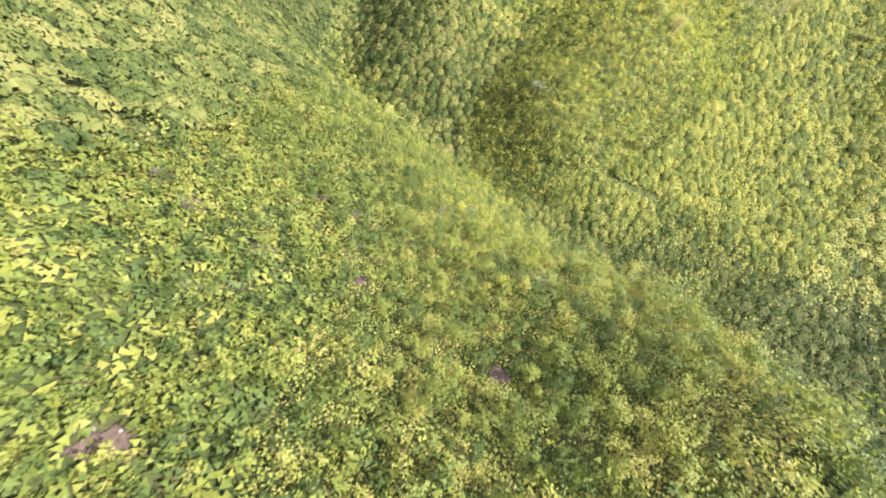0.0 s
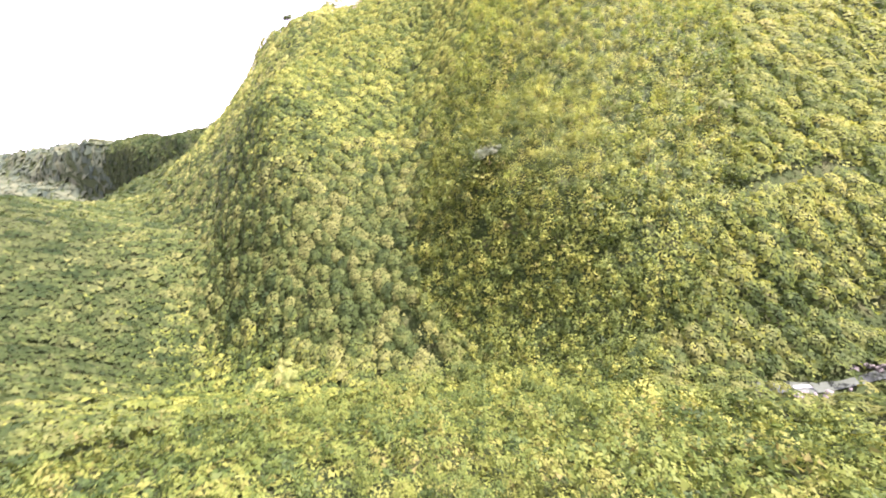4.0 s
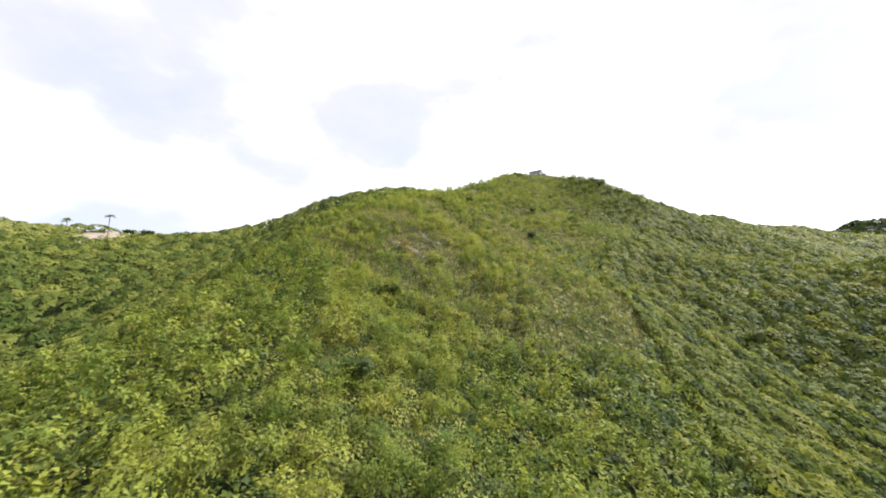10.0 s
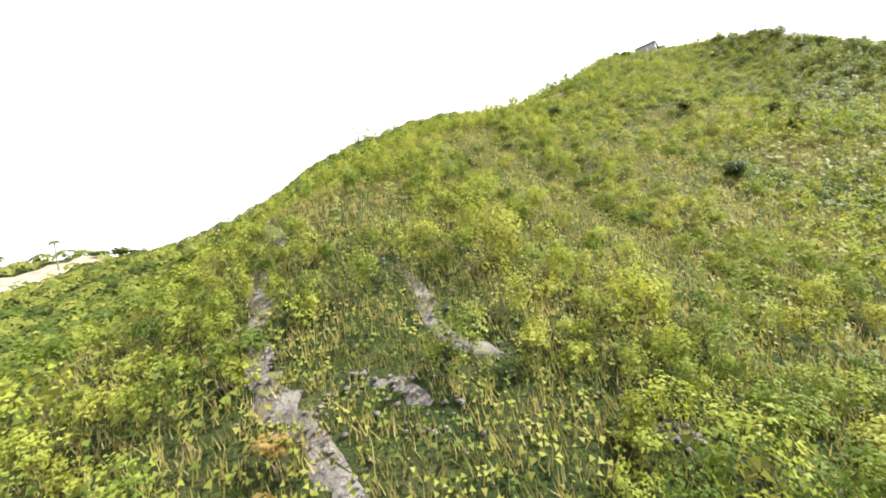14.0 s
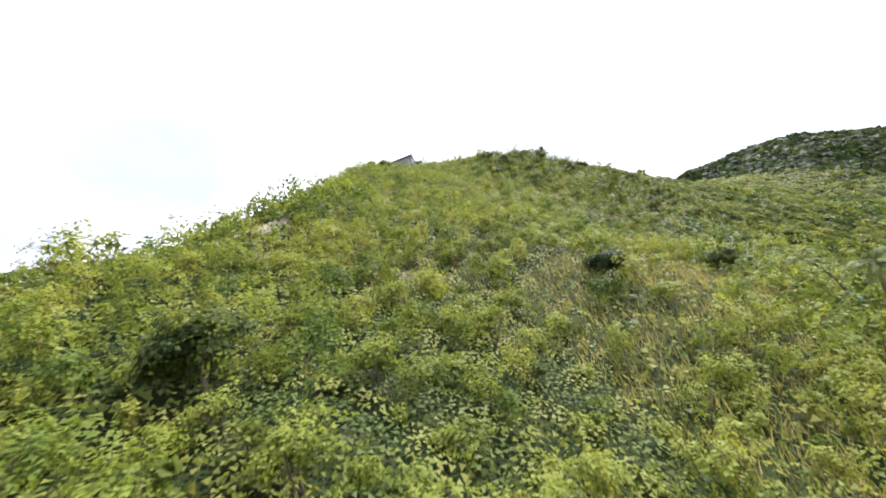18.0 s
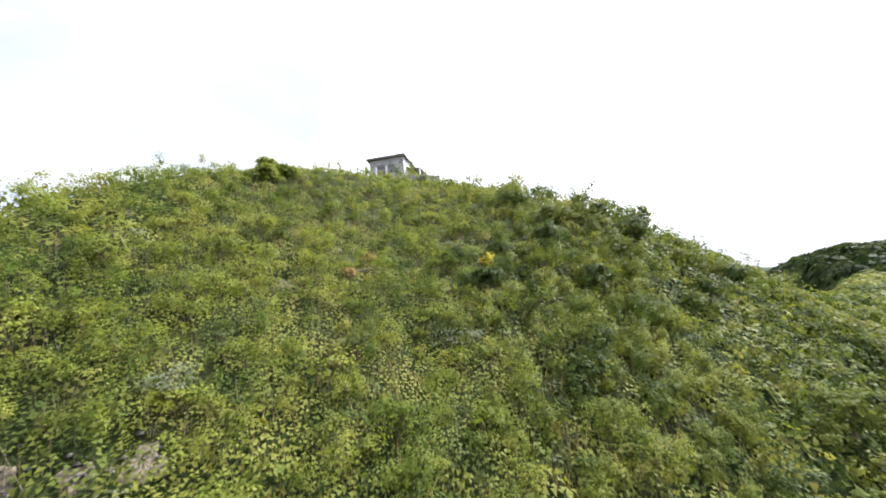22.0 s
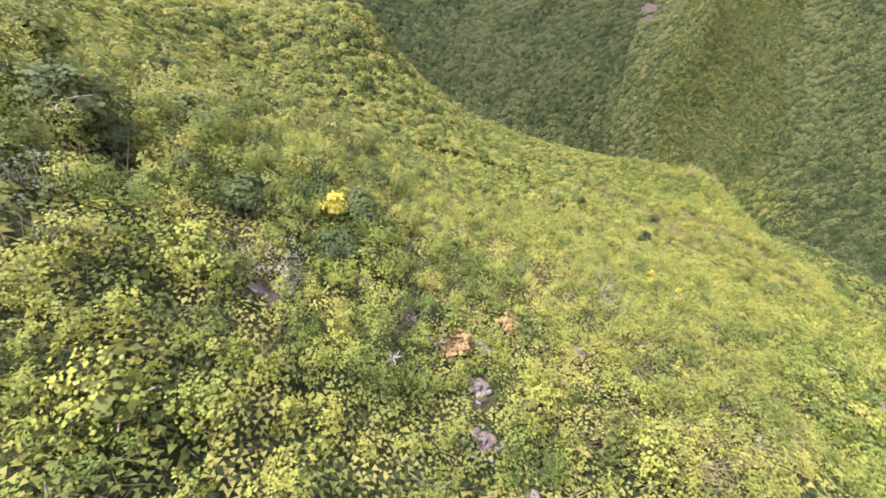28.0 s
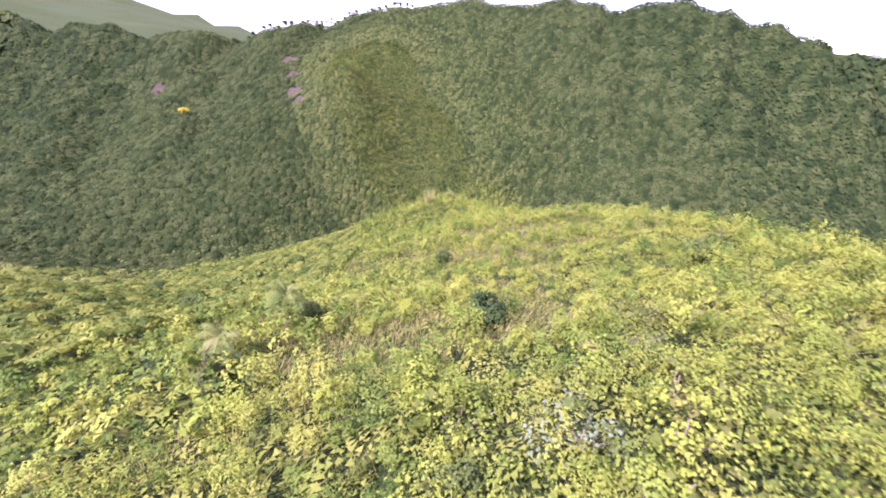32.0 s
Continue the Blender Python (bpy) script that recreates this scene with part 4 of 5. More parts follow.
def make_tree(at, high, rad, mats, label, seed, category="tree", name="tree", group="", leaf=0.4, dense=1.0, clear=0.35):
    """Trunk, limbs and a crown of many leaf sprays with an uneven outline."""
    g = np.random.default_rng(seed)
    t = thing(name, (at[0], at[1], h1(at[0], at[1])), label, category, group, g.uniform(0, 360))
    bm = bmesh.new()
    bend = g.normal(0, 0.05 * high, 2)
    r0 = 0.035 * high
    tube(bm, [(0, 0, -0.8), (0, 0, 0.1 * high), (bend[0] * 0.5, bend[1] * 0.5, 0.4 * high), (bend[0], bend[1], 0.8 * high)], [r0 * 1.3, r0, r0 * 0.75, r0 * 0.25], 9)
    part("trunk", bm, M_BARK, t)
    for k in range(5):
        a, z = k * 1.257 + g.uniform(-0.4, 0.4), high * g.uniform(clear, 0.6)
        q = z / (0.8 * high)
        o = Vector((bend[0] * q, bend[1] * q, z))
        e = o + Vector((math.cos(a) * rad * 0.75, math.sin(a) * rad * 0.75, high * g.uniform(0.12, 0.28)))
        bm = bmesh.new()
        tube(bm, [o, o.lerp(e, 0.5) + Vector((0, 0, 0.03 * high)), e], [r0 * 0.5, r0 * 0.32, r0 * 0.12], 6)
        part("limb", bm, M_BARK, t)
    body = high * (1 - clear)
    crown_part(t, (bend[0], bend[1], high * clear), rad, body, int(80 * dense), 16, leaf, mats, seed, lobes=8, inner=int(110 * dense), tip=0.11)
    return t


def make_palm(at, high, frond, label, seed, lean=(0.0, 0.0), count=15, category="palm", group="", droop=1.0, mat=None):
    g = np.random.default_rng(seed)
    t = thing("palm_tree", (at[0], at[1], h1(at[0], at[1])), label, category, group)
    top = Vector((lean[0], lean[1], high))
    bm = bmesh.new()
    pts = [Vector((lean[0] * q * q, lean[1] * q * q, high * q)) for q in (-0.05, 0, 0.2, 0.4, 0.6, 0.8, 1.0)]
    r = 0.10 + 0.008 * high
    tube(bm, pts, [r * 1.5, r * 1.3, r, r * 0.9, r * 0.85, r * 0.8, r * 0.75], 9)
    part("trunk", bm, M_BARK, t)
    for k in range(count):
        a = k * 2.4 + g.uniform(-0.2, 0.2)
        rise = g.uniform(-0.1, 1.25)
        L = frond * g.uniform(0.8, 1.1)
        d = Vector((math.cos(a), math.sin(a), 0))
        side = Vector((-math.sin(a), math.cos(a), 0))
        spine = []
        for q in np.linspace(0, 1, 9):
            spine.append(top + d * (L * q * (0.92 - 0.15 * rise)) + Vector((0, 0, L * (rise * 0.75 * q - droop * 0.62 * q * q))))
        bm = bmesh.new()
        tube(bm, spine, [0.05 * (1 - 0.85 * q) for q in np.linspace(0, 1, 9)], 4)
        for n in range(1, 9):
            for h in (0, 0.33, 0.66):
                q = (n - 1 + h) / 8
                p = spine[n - 1].lerp(spine[n], h)
                ln = L * (0.30 * math.sin(math.pi * min(1, q * 0.85 + 0.15)) + 0.03)
                fw = (spine[n] - spine[n - 1]).normalized()
                for sg in (-1, 1):
                    e = p + side * sg * ln * 0.85 + fw * ln * 0.45 - Vector((0, 0, ln * g.uniform(0.15, 0.5)))
                    w = fw * 0.055 * frond / 2.6
                    a0, a1, m0 = bm.verts.new(p - w), bm.verts.new(p + w), bm.verts.new(e)
                    bm.faces.new((a0, a1, m0))
        part("frond", bm, mat or M_PALM, t)
    return t


def make_bamboo(at, high, label, seed):
    g = np.random.default_rng(seed)
    t = thing("bamboo_clump", (at[0], at[1], h1(at[0], at[1])), label, "bamboo")
    for k in range(34):
        a, reach = g.uniform(0, 6.28), g.uniform(0.4, 3.8)
        z = high * g.uniform(0.65, 1.05)
        o = Vector((math.cos(a) * 0.7, math.sin(a) * 0.7, -0.3))
        top = Vector((math.cos(a) * reach, math.sin(a) * reach, z))
        mid = o.lerp(top, 0.6) + Vector((0, 0, 0.12 * z))
        bm = bmesh.new()
        tube(bm, [o, o.lerp(mid, 0.5) + Vector((0, 0, 0.05 * z)), mid, top], [0.05, 0.045, 0.035, 0.01], 6)
        part("culm", bm, M_BAMBOOCANE, t)
        nrm = 110
        q = g.uniform(0.3, 1.0, nrm)
        base = np.array([list(mid.lerp(top, (u - 0.6) / 0.4)) if u > 0.6 else list(o.lerp(mid, u / 0.6)) for u in q])
        c = base + g.normal(0, 0.28, (nrm, 3))
        d = unit(g.normal(0, 1, (nrm, 3)) * [1, 1, 0.4] - [0, 0, 0.5]) * g.uniform(0.25, 0.5, (nrm, 1))
        s = unit(np.cross(d, g.normal(0, 1, (nrm, 3)))) * 0.035
        tri = np.stack([c - s, c + s, c + d], 1)
        mesh_part("leaves", mesh_from("leaves", tri.reshape(-1, 3), np.arange(nrm * 3).reshape(-1, 3), [M_BAMBOO]), t)
    return t


M_BAMBOOCANE = surface("bamboo_cane", [(0.3, (0.22, 0.20, 0.08)), (0.7, (0.36, 0.32, 0.15))], 2.0, 0.6, 12, 0.2, 0.01)

make_palm((4, 87.5), 5.0, 3.8, "tall palm with arching pale fronds standing above the shrubs", 3, (-0.6, 0.3), 17)
make_bamboo((12.5, 90), 8.0, "tall feathery yellow-green bamboo clump on the slope", 4)
make_palm((36, 57), 5.5, 3.4, "palm with drooping green fronds on the lower slope", 5, (0.4, 0.2), 14)
make_palm((-143, 191), 8.6, 2.3, "tall slender palm standing alone on the ridge", 6, (0.4, 0.0), 13, droop=1.3)
make_palm((-150, 182), 5.6, 2.2, "slender palm on the far ridge crest", 7, (-0.7, 0.0), 12, droop=1.3)
make_palm((33.2, 236.6), 4.2, 2.0, "leaning young palm with a bare brown trunk", 8, (-1.6, 0.8), 11)
make_palm((29, 231), 4.5, 2.3, "young palm beside a dark bush on the slope", 9, (0.3, 0.0), 13)
for n, (x, y, h, f) in enumerate([(-41, -14, 4.0, 4.0), (-46, -11, 3.0, 3.6), (-36, -16, 3.4, 3.8), (-50, -15, 2.4, 3.2), (-44, -19, 2.8, 3.4), (-31, -10, 2.2, 3.0)]):
    make_palm((x, y), h, f, "large yellow-green palm in the valley bottom", 20 + n, (0.2 * n, 0.1), 11, group="palms of the valley", droop=1.1)

DARK = [M_DARK, M_DARK]
for n, (x, y, h, r, lb) in enumerate([
        (-9, 223, 3.4, 1.7, "dark green rounded bush-like tree on the spur"), (14, 236, 3.0, 1.5, "dark green dense tree on the open slope"),
        (29, 242, 3.4, 1.8, "round-crowned dark green tree on the slope"), (13, 200, 3.0, 1.5, "dark green tree standing above the scrub"),
        (62, 189, 5.0, 2.6, "broad dark green tree on the east slope"), (95, 151, 5.5, 2.8, "broad dark tree low on the east slope"),
        (27.5, 229, 2.6, 1.3, "small dark green tree beside a young palm"), (-1, 112, 3.0, 1.7, "feathery dark green tree on the spur"),
        (-6, 133, 2.6, 1.4, "dark green shrub-like tree on the spur"), (28.5, 299, 2.0, 1.1, "dark glossy tree on the slope below the house"),
        (31, 295, 2.2, 1.2, "dark glossy tree overhanging a bare bank"), (36, 288, 2.2, 1.3, "dark green tree on the east flank"),
        (33, 301, 2.4, 1.3, "dense dark tree on the flank below the house")]):
    make_tree((x, y), h, r, DARK, lb, 50 + n, leaf=0.2, dense=1.6, clear=0.15)
g_fl = np.random.default_rng(41)
flank_kinds = [make_tree((42 + 4 * n, 300 + 5 * n), 3.4 + 0.4 * n, 1.9 + 0.15 * n, [(M_DARK, M_FAR, M_DARK, M_FAR)[n], M_INNER_SHADE],
                         "round-crowned deep-green tree on the east flank", 130 + n, group="trees of the east flank", leaf=0.3, dense=0.55, clear=0.15) for n in range(4)]
for n in range(84):
    x, y = g_fl.uniform(36, 92), g_fl.uniform(262, 330)
    if x < 46 and y < 282:
        x += 14
    copy_thing(flank_kinds[n % 4], pose(x, y, h1(x, y) - 0.2, 0, 0, float(g_fl.uniform(0, 360))) @ Matrix.Scale(float(g_fl.uniform(0.6, 0.95)), 4))
for n, (x, y, h, r) in enumerate([(8.6, 310.4, 2.7, 1.7), (5.2, 312.6, 2.3, 1.6), (7.4, 307.2, 2.9, 1.7)]):
    make_tree((x, y), h, r, [M_LEAF, M_INNER_SHADE], "bushy light-green tree on the slope beside the house", 160 + n, group="trees beside the house", leaf=0.18, dense=1.7, clear=0.02)
make_tree((-152, 146), 6.5, 3.2, DARK, "wide-crowned dark tree on the rounded western hump", 71, leaf=0.5, clear=0.5, dense=0.7)
for n, (x, y, h) in enumerate([(-141, 206, 4.6), (-138, 209, 4.0), (-145, 207, 4.2), (-135, 207, 3.4), (-148, 203, 3.2)]):
    make_tree((x, y), h, 2.5, DARK, "dark tree on the saddle beside the bare earth cut", 80 + n, group="trees of the saddle", leaf=0.5, dense=0.5)
for n, (x, y, h, c) in enumerate([(9.5, 343, 161.6 - h1(9.5, 343), 0.5), (11.3, 341.5, 160.6 - h1(11.3, 341.5), 0.35), (6.5, 338, 2.8, 0.4), (2, 325, 2.4, 0.3)]):
    make_tree((x, y), h, 1.6 + 0.1 * n, DARK, "thin-crowned dark tree on the crest near the house", 90 + n, group="trees of the crest", leaf=0.26, dense=0.5, clear=c)
make_tree((205, -58), 8, 4.0, [M_YELLOW, M_BAMBOO], "yellow-blossoming tree on the shaded wooded hillside", 99, leaf=0.8)
make_tree((-3, 29), 4.0, 2.6, [M_PALE, M_PALE], "pale grey-green bush on the lower slope", 100, category="bush", name="pale_bush", leaf=0.35)
for n, (x, y, s) in enumerate([(31.3, 296.9, 0.9), (12.3, 260.5, 0.5), (12.7, 266.6, 0.7), (9.8, 266.8, 0.45), (9.3, 262.3, 0.4)]):
    t = thing("yellow_shrub", (x, y, h1(x, y)), "shrub covered in bright yellow blossom on the slope", "shrub", "yellow shrubs", n * 50)
    stems(t, 1.9 * s, 0.05, 4, 0.7, 300 + n, M_BARK)
    crown_part(t, (0, 0, 0.5), 1.1 * s, 2.2 * s, 26, 10, 0.18, [M_LEAF, M_INNER_SHADE], 310 + n)
    crown_part(t, (0, 0, 1.0), 1.0 * s, 2.0 * s, 26, 10, 0.17, [M_YELLOW, M_YELLOW], 320 + n, name="blossom", label="bright yellow flowers")
for n, (x, y) in enumerate([(-8.9, 148.8), (-7.5, 147.6), (21, 296.5), (-9.8, 150.2), (20, 292.5)]):
    t = thing("dry_shrub", (x, y, h1(x, y)), "rust-brown half-dry shrub at the edge of bare ground", "shrub", "dry shrubs", n * 70)
    stems(t, 1.0, 0.03, 5, 0.6, 330 + n, M_BARK)
    crown_part(t, (0, 0, 0.2), 0.9, 1.4, 18, 8, 0.2, [M_RUST, M_RUST], 340 + n)


M_DRYTWIG = surface("dry_twigs", [(0.3, (0.15, 0.135, 0.11)), (0.7, (0.26, 0.24, 0.205))], 1.5, 0.85, 16, 0.4, 0.01)


def make_dead_tree(at, high, seed, label):
    g = np.random.default_rng(seed)
    t = thing("dead_tree", (at[0], at[1], h1(at[0], at[1])), label, "dead tree", "dead trees")
    bm = bmesh.new()
    tube(bm, [(0, 0, -0.3), (0.1, 0, high * 0.5), (0.25, 0.1, high)], [0.06, 0.04, 0.01], 7)
    part("trunk", bm, M_DRYTWIG, t)
    for k in range(9):
        q = g.uniform(0.3, 0.9)
        a = g.uniform(0, 6.28)
        o = Vector((0.2 * q, 0.05 * q, high * q))
        e = o + Vector((math.cos(a), math.sin(a), 0.9)) * high * g.uniform(0.15, 0.3)
        bm = bmesh.new()
        tube(bm, [o, o.lerp(e, 0.5) + Vector((0, 0, 0.05)), e], [0.03, 0.02, 0.006], 5)
        part("branch", bm, M_DRYTWIG, t)


make_dead_tree((-13.6, 177), 3.6, 1, "pale leafless dead tree among the grass")
make_dead_tree((46, -67), 4.4, 2, "pale dry stick of a dead tree above the shrubs")
make_dead_tree((17.5, 303), 1.7, 3, "bare twiggy dead shrub on the crest")
make_dead_tree((-2, 190), 3.0, 4, "bare grey dead shrub on the open slope")
make_dead_tree((22, 300.5), 1.6, 5, "bare grey dead shrub beside dry soil")
lg = thing("fallen_log", (20.5, 295.2, h1(20.5, 295.2) + 0.2), "weathered fallen log lying on the slope", "log", turn=25)
bm = bmesh.new()
tube(bm, [(-1.7, 0, -0.2), (-0.5, 0.08, 0.05), (0.8, -0.05, 0.2), (1.9, 0.1, 0.1)], [0.16, 0.15, 0.12, 0.08], 9)
part("trunk", bm, M_DEADWOOD, lg)
bm = bmesh.new()
tube(bm, [(0.6, 0, 0.2), (1.0, 0.5, 0.5), (1.2, 0.8, 0.9)], [0.06, 0.045, 0.02], 6)
part("broken_branch", bm, M_DEADWOOD, lg)

# ---------------------------------------------------------------- house on the summit
# Local: x along the front to the east, y to the back, z up from the porch floor.
HX, HY, HZ = 13.4, 339.0, 157.4
house = thing("house", (HX, HY, HZ), "grey cement house with a sloping roof on the hilltop", "house", turn=-12.5)
W, D, TOP, LOW = 7.2, 8.6, 4.7, 2.8
part("plinth", box(-0.5, W + 0.5, -3.0, D + 0.4, -3.6, -0.02, 0.03), M_PLASTER, house, "rough grey concrete base")


def pierced_wall(x0, x1, z0, z1, y, thick, holes, name, material, parent):
    """A wall along x with real openings: strips of wall left between the holes, in one mesh."""
    bm = bmesh.new()
    xs = sorted({x0, x1, *[h[0] for h in holes], *[h[1] for h in holes]})
    for a, b in zip(xs, xs[1:]):
        cuts = sorted([(h[2], h[3]) for h in holes if h[0] <= a and h[1] >= b])
        z = z0
        for lo, hi in cuts:
            if lo > z + 0.01:
                box(a, b, y, y + thick, z, lo, 0, bm)
            z = hi
        if z < z1 - 0.01:
            box(a, b, y, y + thick, z, z1, 0, bm)
    bmesh.ops.remove_doubles(bm, verts=bm.verts, dist=0.001)
    return part(name, bm, material, parent)


HOLES = [(0.7, 2.2, 0.9, 2.2), (2.7, 3.7, 0.0, 2.15), (4.2, 5.4, 0.9, 2.2), (1.1, 1.5, 3.75, 4.05), (1.8, 2.2, 3.75, 4.05), (4.1, 4.5, 3.75, 4.05), (6.2, 7.0, 3.4, 4.1)]
pierced_wall(0, W, 0, TOP, 0, 0.2, HOLES, "front_wall", M_PLASTER, house)
for nm, x0 in (("west_wall", 0.0), ("east_wall", W - 0.2)):
    bm = bmesh.new()
    prof = [(0.2, 0), (D, 0), (D, LOW), (D * 0.75, LOW + 0.9), (D * 0.45, LOW + 1.65), (0.2, TOP)]
    a = [bm.verts.new((x0, y, z)) for y, z in prof]
    b = [bm.verts.new((x0 + 0.2, y, z)) for y, z in prof]
    bm.faces.new(a)
    bm.faces.new(b[::-1])
    for k in range(len(prof)):
        bm.faces.new((a[k], b[k], b[(k + 1) % len(prof)], a[(k + 1) % len(prof)]))
    bmesh.ops.recalc_face_normals(bm, faces=bm.faces)
    # the east wall gets a paler colour than the other walls
    part(nm, bm, M_WHITE if nm == "east_wall" else M_PLASTER, house, "white side wall" if nm == "east_wall" else "")
part("back_wall", box(0.21, W - 0.21, D - 0.2, D, 0, LOW, 0), M_PLASTER, house)
bm = bmesh.new()
rp = [(-0.7, TOP + 0.16), (D * 0.2, TOP - 0.35), (D * 0.45, LOW + 1.67), (D * 0.75, LOW + 0.92), (D + 0.6, LOW - 0.18)]
rows_ = []
for y, z in rp:
    rows_.append([bm.verts.new((-0.55, y, z)), bm.verts.new((W + 0.55, y, z)), bm.verts.new((W + 0.55, y, z + 0.16)), bm.verts.new((-0.55, y, z + 0.16))])
for a, b in zip(rows_, rows_[1:]):
    for k in range(4):
        bm.faces.new((a[k], a[(k + 1) % 4], b[(k + 1) % 4], b[k]))
bm.faces.new(rows_[0][::-1])
bm.faces.new(rows_[-1])
bmesh.ops.recalc_face_normals(bm, faces=bm.faces)
roof = part("roof", bm, M_ROOF, house, "grey sheet-metal sloping roof")
part("fascia", box(-0.58, W + 0.58, -0.76, -0.71, TOP + 0.06, TOP + 0.36, 0.01), M_ROOF, roof)
for k in range(13):
    x = -0.4 + k * (W + 0.8) / 12
    bm = bmesh.new()
    for (ya, za), (yb, zb) in zip(rp, rp[1:]):
        bar(bm, (x, ya, za + 0.175), (x, yb, zb + 0.175), 0.03)
    part("roof_seam", bm, M_ROOF, roof)
# windows, vents and door
for x0, x1, z0, z1 in (HOLES[0], HOLES[2], HOLES[6]):
    w = part("window", box(x0, x1, 0.09, 0.12, z0, z1, 0), M_GLASS, house, "dark window pane")
    for q in (x0, (x0 + x1) / 2 - 0.03, x1 - 0.06):
        part("window_frame", box(q, q + 0.06, 0.04, 0.085, z0, z1, 0.005), M_WHITE, w, "white window frame")
    part("window_frame", box(x0, x1, 0.04, 0.083, z0, z0 + 0.06, 0.005), M_WHITE, w)
    part("window_sill", box(x0 - 0.1, x1 + 0.1, -0.1, 0.08, z0 - 0.08, z0 - 0.005, 0.01), M_PLASTER, w)
for x0, x1, z0, z1 in HOLES[3:6]:
    v = part("wall_vent", box(x0, x1, 0.12, 0.16, z0, z1, 0), M_GLASS, house)
    for q in range(3):
        part("vent_bar", box(x0 + 0.08 + q * 0.1, x0 + 0.12 + q * 0.1, 0.03, 0.1, z0, z1, 0), M_WHITE, v)
door = part("door", box(2.73, 3.67, 0.06, 0.12, 0.02, 2.12, 0.01), M_REDWOOD, house, "dark red wooden door")
for q in (0.25, 1.2):
    part("door_panel", box(2.88, 3.52, 0.03, 0.058, q, q + 0.75, 0.01), M_REDWOOD, door)
part("door_handle", bar(bmesh.new(), (3.5, 0.0, 1.02), (3.58, 0.0, 1.02), 0.02, 6), M_STEEL, door)
bm = box(5.7, 6.05, -0.22, -0.02, 2.5, 2.75, 0.03)
part("wall_lamp", bm, M_STEEL, house, "grey outdoor wall lamp")
# porch
for x in (0.25, 2.4, 4.5):
    c = part("porch_column", box(x - 0.15, x + 0.15, -2.75, -2.45, 0, 2.35, 0.02), M_WHITE, house, "pale square porch column")
    part("column_base", box(x - 0.21, x + 0.21, -2.81, -2.39, -0.02, 0.2, 0.02), M_PLASTER, c)
    part("column_cap", box(x - 0.2, x + 0.2, -2.8, -2.4, 2.3, 2.44, 0.02), M_PLASTER, c)
for x0, x1 in ((0.45, 2.2), (2.6, 4.3), (4.7, W + 0.3)):
    part("porch_parapet", box(x0, x1, -2.7, -2.5, -0.02, 0.78, 0.02), M_PLASTER, house, "low grey porch wall")
part("porch_rail", box(4.7, W + 0.3, -2.74, -2.46, 0.785, 0.87, 0.01), M_TIMBER, house)
part("red_panel", box(0.6, 2.2, -1.0, -0.9, 0.0, 1.7, 0.01), M_REDWOOD, house, "dark red panel inside the porch")
canopy = part("canopy_frame", box(1.2, 5.2, -0.12, -0.02, 3.0, 3.14, 0.01), M_ROOF, house, "slatted pergola canopy over the entrance")
part("canopy_edge", box(1.2, 5.2, -1.95, -1.85, 2.72, 2.86, 0.01), M_ROOF, canopy)
for k in range(10):
    x = 1.23 + k * 0.435
    bm = bmesh.new()
    bar(bm, (x, -0.1, 3.1), (x, -1.95, 2.84), 0.045)
    part("canopy_slat", bm, M_ROOF, canopy)
for k in range(4):
    y = -0.45 - k * 0.42
    part("canopy_batten", box(1.2, 5.2, y - 0.03, y + 0.03, 3.17 - (k + 1) * 0.06, 3.21 - (k + 1) * 0.06, 0), M_ROOF, canopy)
# lean-to on the east side
bm = bmesh.new()
a = [bm.verts.new(p) for p in ((W + 0.02, 1.2, 2.75), (W + 0.02, 7.6, 2.55), (W + 3.0, 7.6, 1.95), (W + 3.0, 1.2, 2.15))]
b = [bm.verts.new(v.co + Vector((0, 0, 0.07))) for v in a]
bm.faces.new(a[::-1])
bm.faces.new(b)
for k in range(4):
    bm.faces.new((a[k], a[(k + 1) % 4], b[(k + 1) % 4], b[k]))
lean = part("lean_to_roof", bm, M_DARKROOF, house, "dark sheet roof of the side shelter")
for x, y, z in ((W + 2.8, 1.4, 2.14), (W + 2.8, 4.4, 2.05), (W + 2.8, 7.3, 1.96)):
    part("shelter_post", box(x - 0.11, x + 0.11, y - 0.11, y + 0.11, -0.9, z, 0.01), M_WHITE, house)
part("shelter_floor", box(W + 0.55, W + 3.4, 0.6, 8.2, -3.6, -0.4, 0.02), M_PLASTER, house)
rw = tagged(new("retaining_wall", None), "low grey retaining wall below the house", "wall")
rw.matrix_world = pose(HX, HY, HZ - 0.6, 0, 0, -12.5)
for k in range(7):
    x = W + 0.6 + k * 1.0
    part("block", box(x, x + 0.97, -3.2 + 0.15 * k, -2.95 + 0.15 * k, -3.0, 0.55 - 0.14 * k, 0.03), M_PLASTER, rw)

# ---------------------------------------------------------------- far buildings and mast


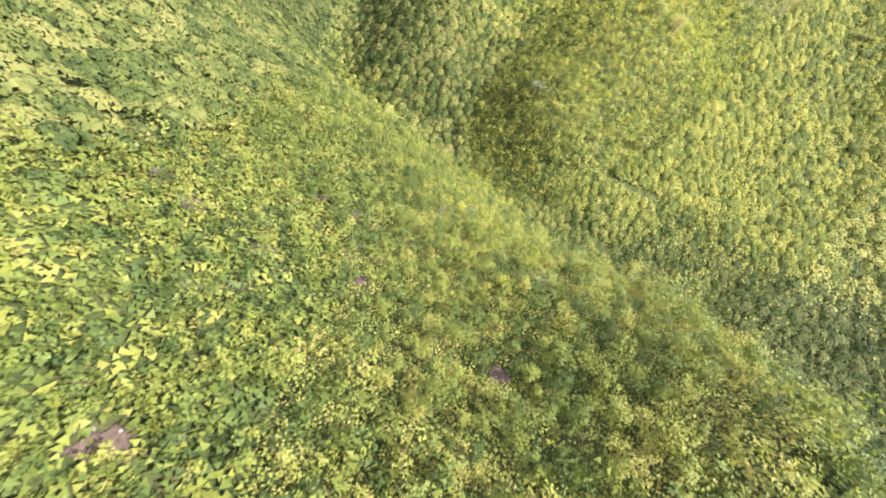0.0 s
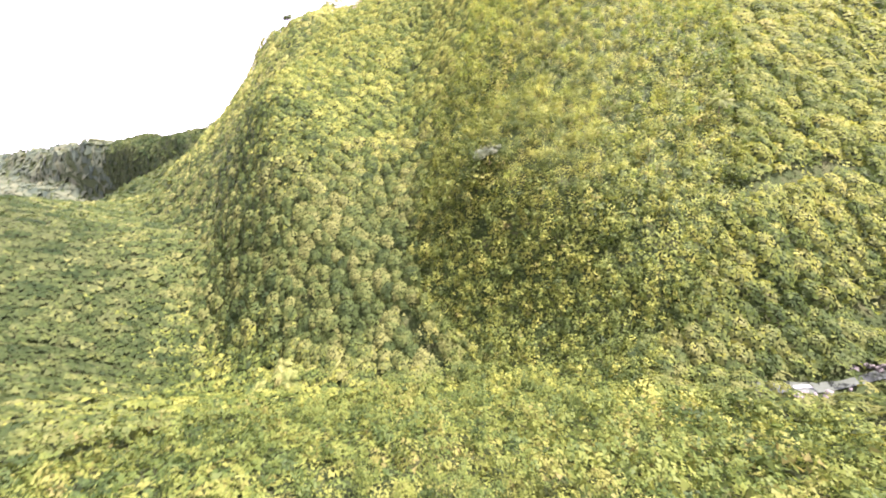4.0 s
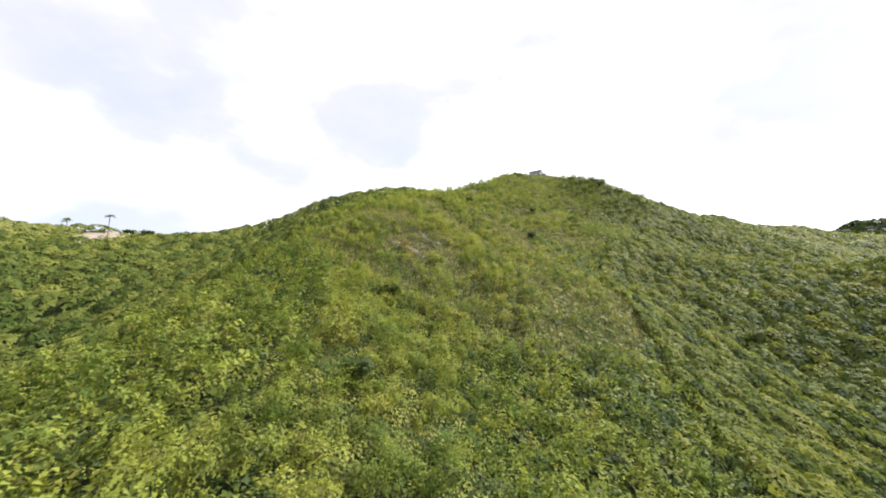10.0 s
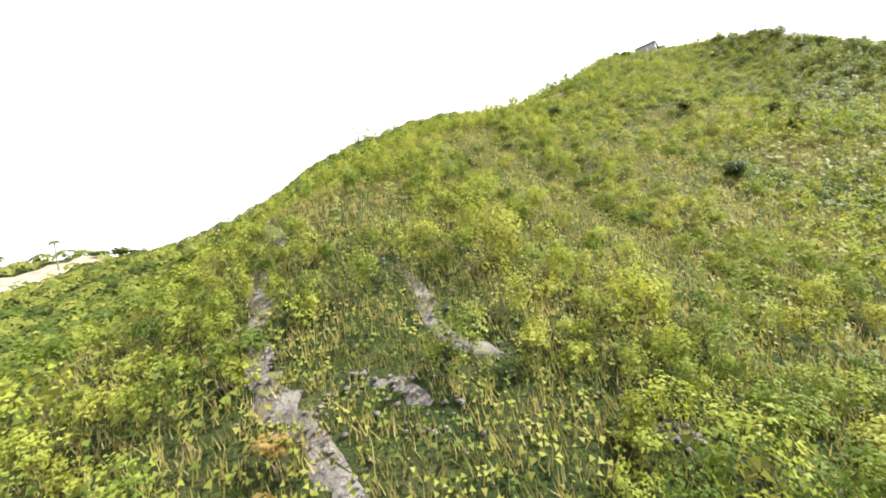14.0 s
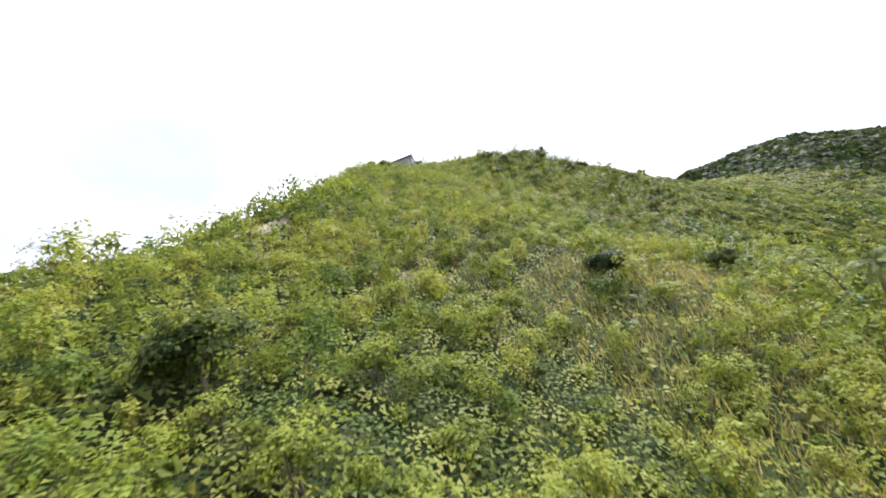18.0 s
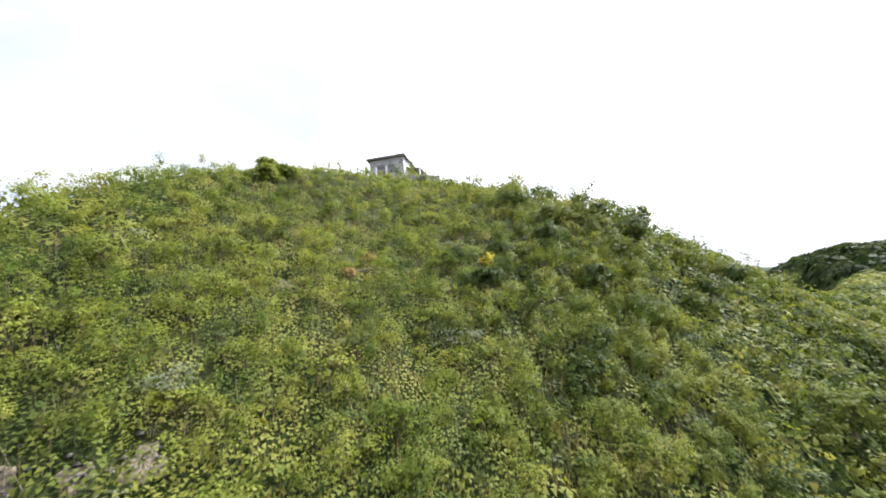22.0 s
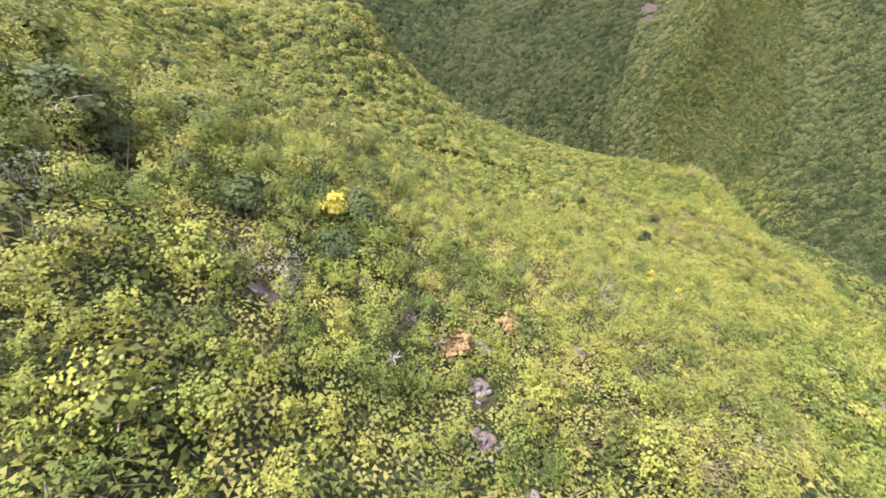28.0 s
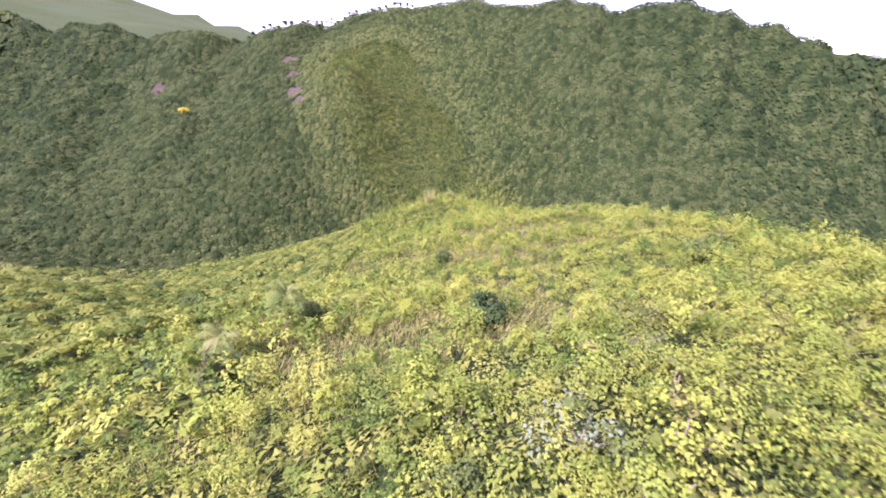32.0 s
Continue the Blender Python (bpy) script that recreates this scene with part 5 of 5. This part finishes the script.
def far_house(x, y, w, d, h, turn, wall, roof_m, label):
    t = thing("far_house", (x, y, h1(x, y) + 2.0), label, "house", "houses of the ridge", turn)
    part("wall", box(-w / 2, w / 2, -d / 2, d / 2, -6, h, 0.05), wall, t)
    bm = bmesh.new()
    o = 0.5
    v = [bm.verts.new(p) for p in ((-w / 2 - o, -d / 2 - o, h - 0.1), (w / 2 + o, -d / 2 - o, h - 0.1), (w / 2 + o, d / 2 + o, h - 0.1), (-w / 2 - o, d / 2 + o, h - 0.1),
                                   (-w / 2 - o, 0, h + 1.7), (w / 2 + o, 0, h + 1.7))]
    for f in ((0, 1, 5, 4), (2, 3, 4, 5), (0, 4, 3), (1, 2, 5), (3, 2, 1, 0)):
        bm.faces.new([v[k] for k in f])
    part("roof", bm, roof_m, t)
    for x0 in (-w * 0.3, w * 0.1):
        wd = part("window", box(x0, x0 + 1.1, d / 2 - 0.01, d / 2 + 0.05, h * 0.4, h * 0.8, 0.0), M_GLASS, t)
        part("window_frame", box(x0 - 0.08, x0 + 1.18, d / 2 + 0.01, d / 2 + 0.09, h * 0.8, h * 0.84, 0.0), M_WHITE, wd)
    part("door", box(w * 0.33, w * 0.33 + 0.9, d / 2 - 0.01, d / 2 + 0.05, 0, 2.1, 0.0), M_TIMBER, t)


far_house(137, -190, 9, 7, 3.2, 10, M_WHITE, M_RUSTROOF, "small white house with a tin roof on the ridge")
far_house(99, -201, 12, 8, 4.5, 4, M_WHITE, M_ROOF, "pale house with a grey roof on the skyline")
far_house(151, -186, 7, 6, 3.0, -15, M_PLASTER, M_RUSTROOF, "small grey house beside trees on the ridge")
far_house(116, -198, 8, 6, 3.2, 20, M_WHITE, M_RUSTROOF, "white hut among trees on the ridge crest")
far_house(-330, -60, 8, 6, 3.0, -40, M_PLASTER, M_ROOF, "small grey house on the dark mountain flank")


def make_pylon(x, y, high):
    t = thing("power_pylon", (x, y, h1(x, y)), "grey steel lattice power pylon on the mountain flank", "pylon", turn=35)
    b, c = high * 0.11, high * 0.02

    def at(q):
        return b + (c - b) * min(1, q / 0.85)
    corners = ((-1, -1), (1, -1), (1, 1), (-1, 1))
    for sx_, sy_ in corners:
        bm = bmesh.new()
        bar(bm, (sx_ * b, sy_ * b, -1), (sx_ * c, sy_ * c, high * 0.85), 0.16)
        bar(bm, (sx_ * c, sy_ * c, high * 0.85), (0, 0, high), 0.12)
        part("leg", bm, M_STEEL, t)
    levels = [0, 0.16, 0.3, 0.43, 0.54, 0.64, 0.73, 0.8, 0.86]
    for qa, qb in zip(levels, levels[1:]):
        for k in range(4):
            a0, b0 = corners[k], corners[(k + 1) % 4]
            bm = bmesh.new()
            bar(bm, (a0[0] * at(qa), a0[1] * at(qa), qa * high), (b0[0] * at(qb), b0[1] * at(qb), qb * high), 0.08)
            bar(bm, (b0[0] * at(qa), b0[1] * at(qa), qa * high), (a0[0] * at(qb), a0[1] * at(qb), qb * high), 0.08)
            part("brace", bm, M_STEEL, t)
    for q, r in ((0.64, 0.17), (0.77, 0.14), (0.9, 0.10)):
        bm = bmesh.new()
        bar(bm, (-r * high, 0, q * high), (r * high, 0, q * high), 0.13)
        bar(bm, (-r * high, 0, q * high), (0, 0, (q + 0.05) * high), 0.08)
        bar(bm, (r * high, 0, q * high), (0, 0, (q + 0.05) * high), 0.08)
        part("crossarm", bm, M_STEEL, t)


make_pylon(-728, -165, 44)

# trees along the skyline of the southern ridge
g_sk = np.random.default_rng(77)
for n in range(26):
    x = 60 + n * 6.5 + g_sk.uniform(-2, 2)
    y = np.interp(x, [22, 82, 150, 240, 317], [-206, -200, -195, -170, -150]) + g_sk.uniform(-3, 5)
    make_tree((x, y), g_sk.uniform(4, 8), g_sk.uniform(1.8, 3.0), [M_CLOUD_SHADE_WOODS, M_CLOUD_SHADE_WOODS], "tree on the skyline of the southern ridge, shade put into its leaf colour", 400 + n,
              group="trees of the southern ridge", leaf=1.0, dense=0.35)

# ---------------------------------------------------------------- shrubs that stand singly along the spur
protos = []
for n, (mats, lb) in enumerate([([M_LEAF, M_INNER_SHADE], "bushy light-green leafy shrub on the slope"), ([M_LEAF, M_INNER_SHADE], "spreading yellow-green shrub on the slope"),
                                ([M_LEAF, M_INNER_SHADE], "upright light-green sapling with many stems"), ([M_LEAF, M_INNER_SHADE], "low rounded green shrub in the scrub"),
                                ([M_FAR, M_INNER_SHADE], "olive-green shrub with dense foliage"), ([M_LEAF, M_INNER_SHADE], "open yellow-green shrub with bare stems"),
                                ([M_PALE, M_INNER_SHADE], "pale grey-green shrub among brighter bushes"), ([M_DARK, M_INNER_SHADE], "dark green shrub among lighter bushes")]):
    t = tagged(new("shrub", None), lb, "shrub", "shrubs along the spur")
    high = (1.8, 1.5, 2.3, 1.25, 1.8, 1.9, 1.5, 1.9)[n]
    rad = (1.4, 1.65, 1.2, 1.35, 1.45, 1.4, 1.3, 1.4)[n]
    stems(t, high * 0.7, 0.045, 5, rad * 0.6, 500 + n, M_BARK)
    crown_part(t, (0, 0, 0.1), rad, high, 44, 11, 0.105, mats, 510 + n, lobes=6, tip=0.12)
    protos.append(t)
g_sh = np.random.default_rng(12)
first, rest = [], []
for n, (x, y, s) in enumerate(SINGLE):
    k = int(g_sh.choice(8, p=[0.2, 0.2, 0.14, 0.14, 0.12, 0.12, 0.04, 0.04]))
    m = pose(x, y, h1(x, y) - 0.2, 0, 0, float(g_sh.uniform(0, 360))) @ Matrix.Scale(float(min(max(s, 0.65), 1.35)), 4)
    (first if n < 8 else rest).append((k, m))
for k, m in rest:
    copy_thing(protos[k], m)
for n, (k, m) in enumerate(first):
    protos[n].matrix_world = m
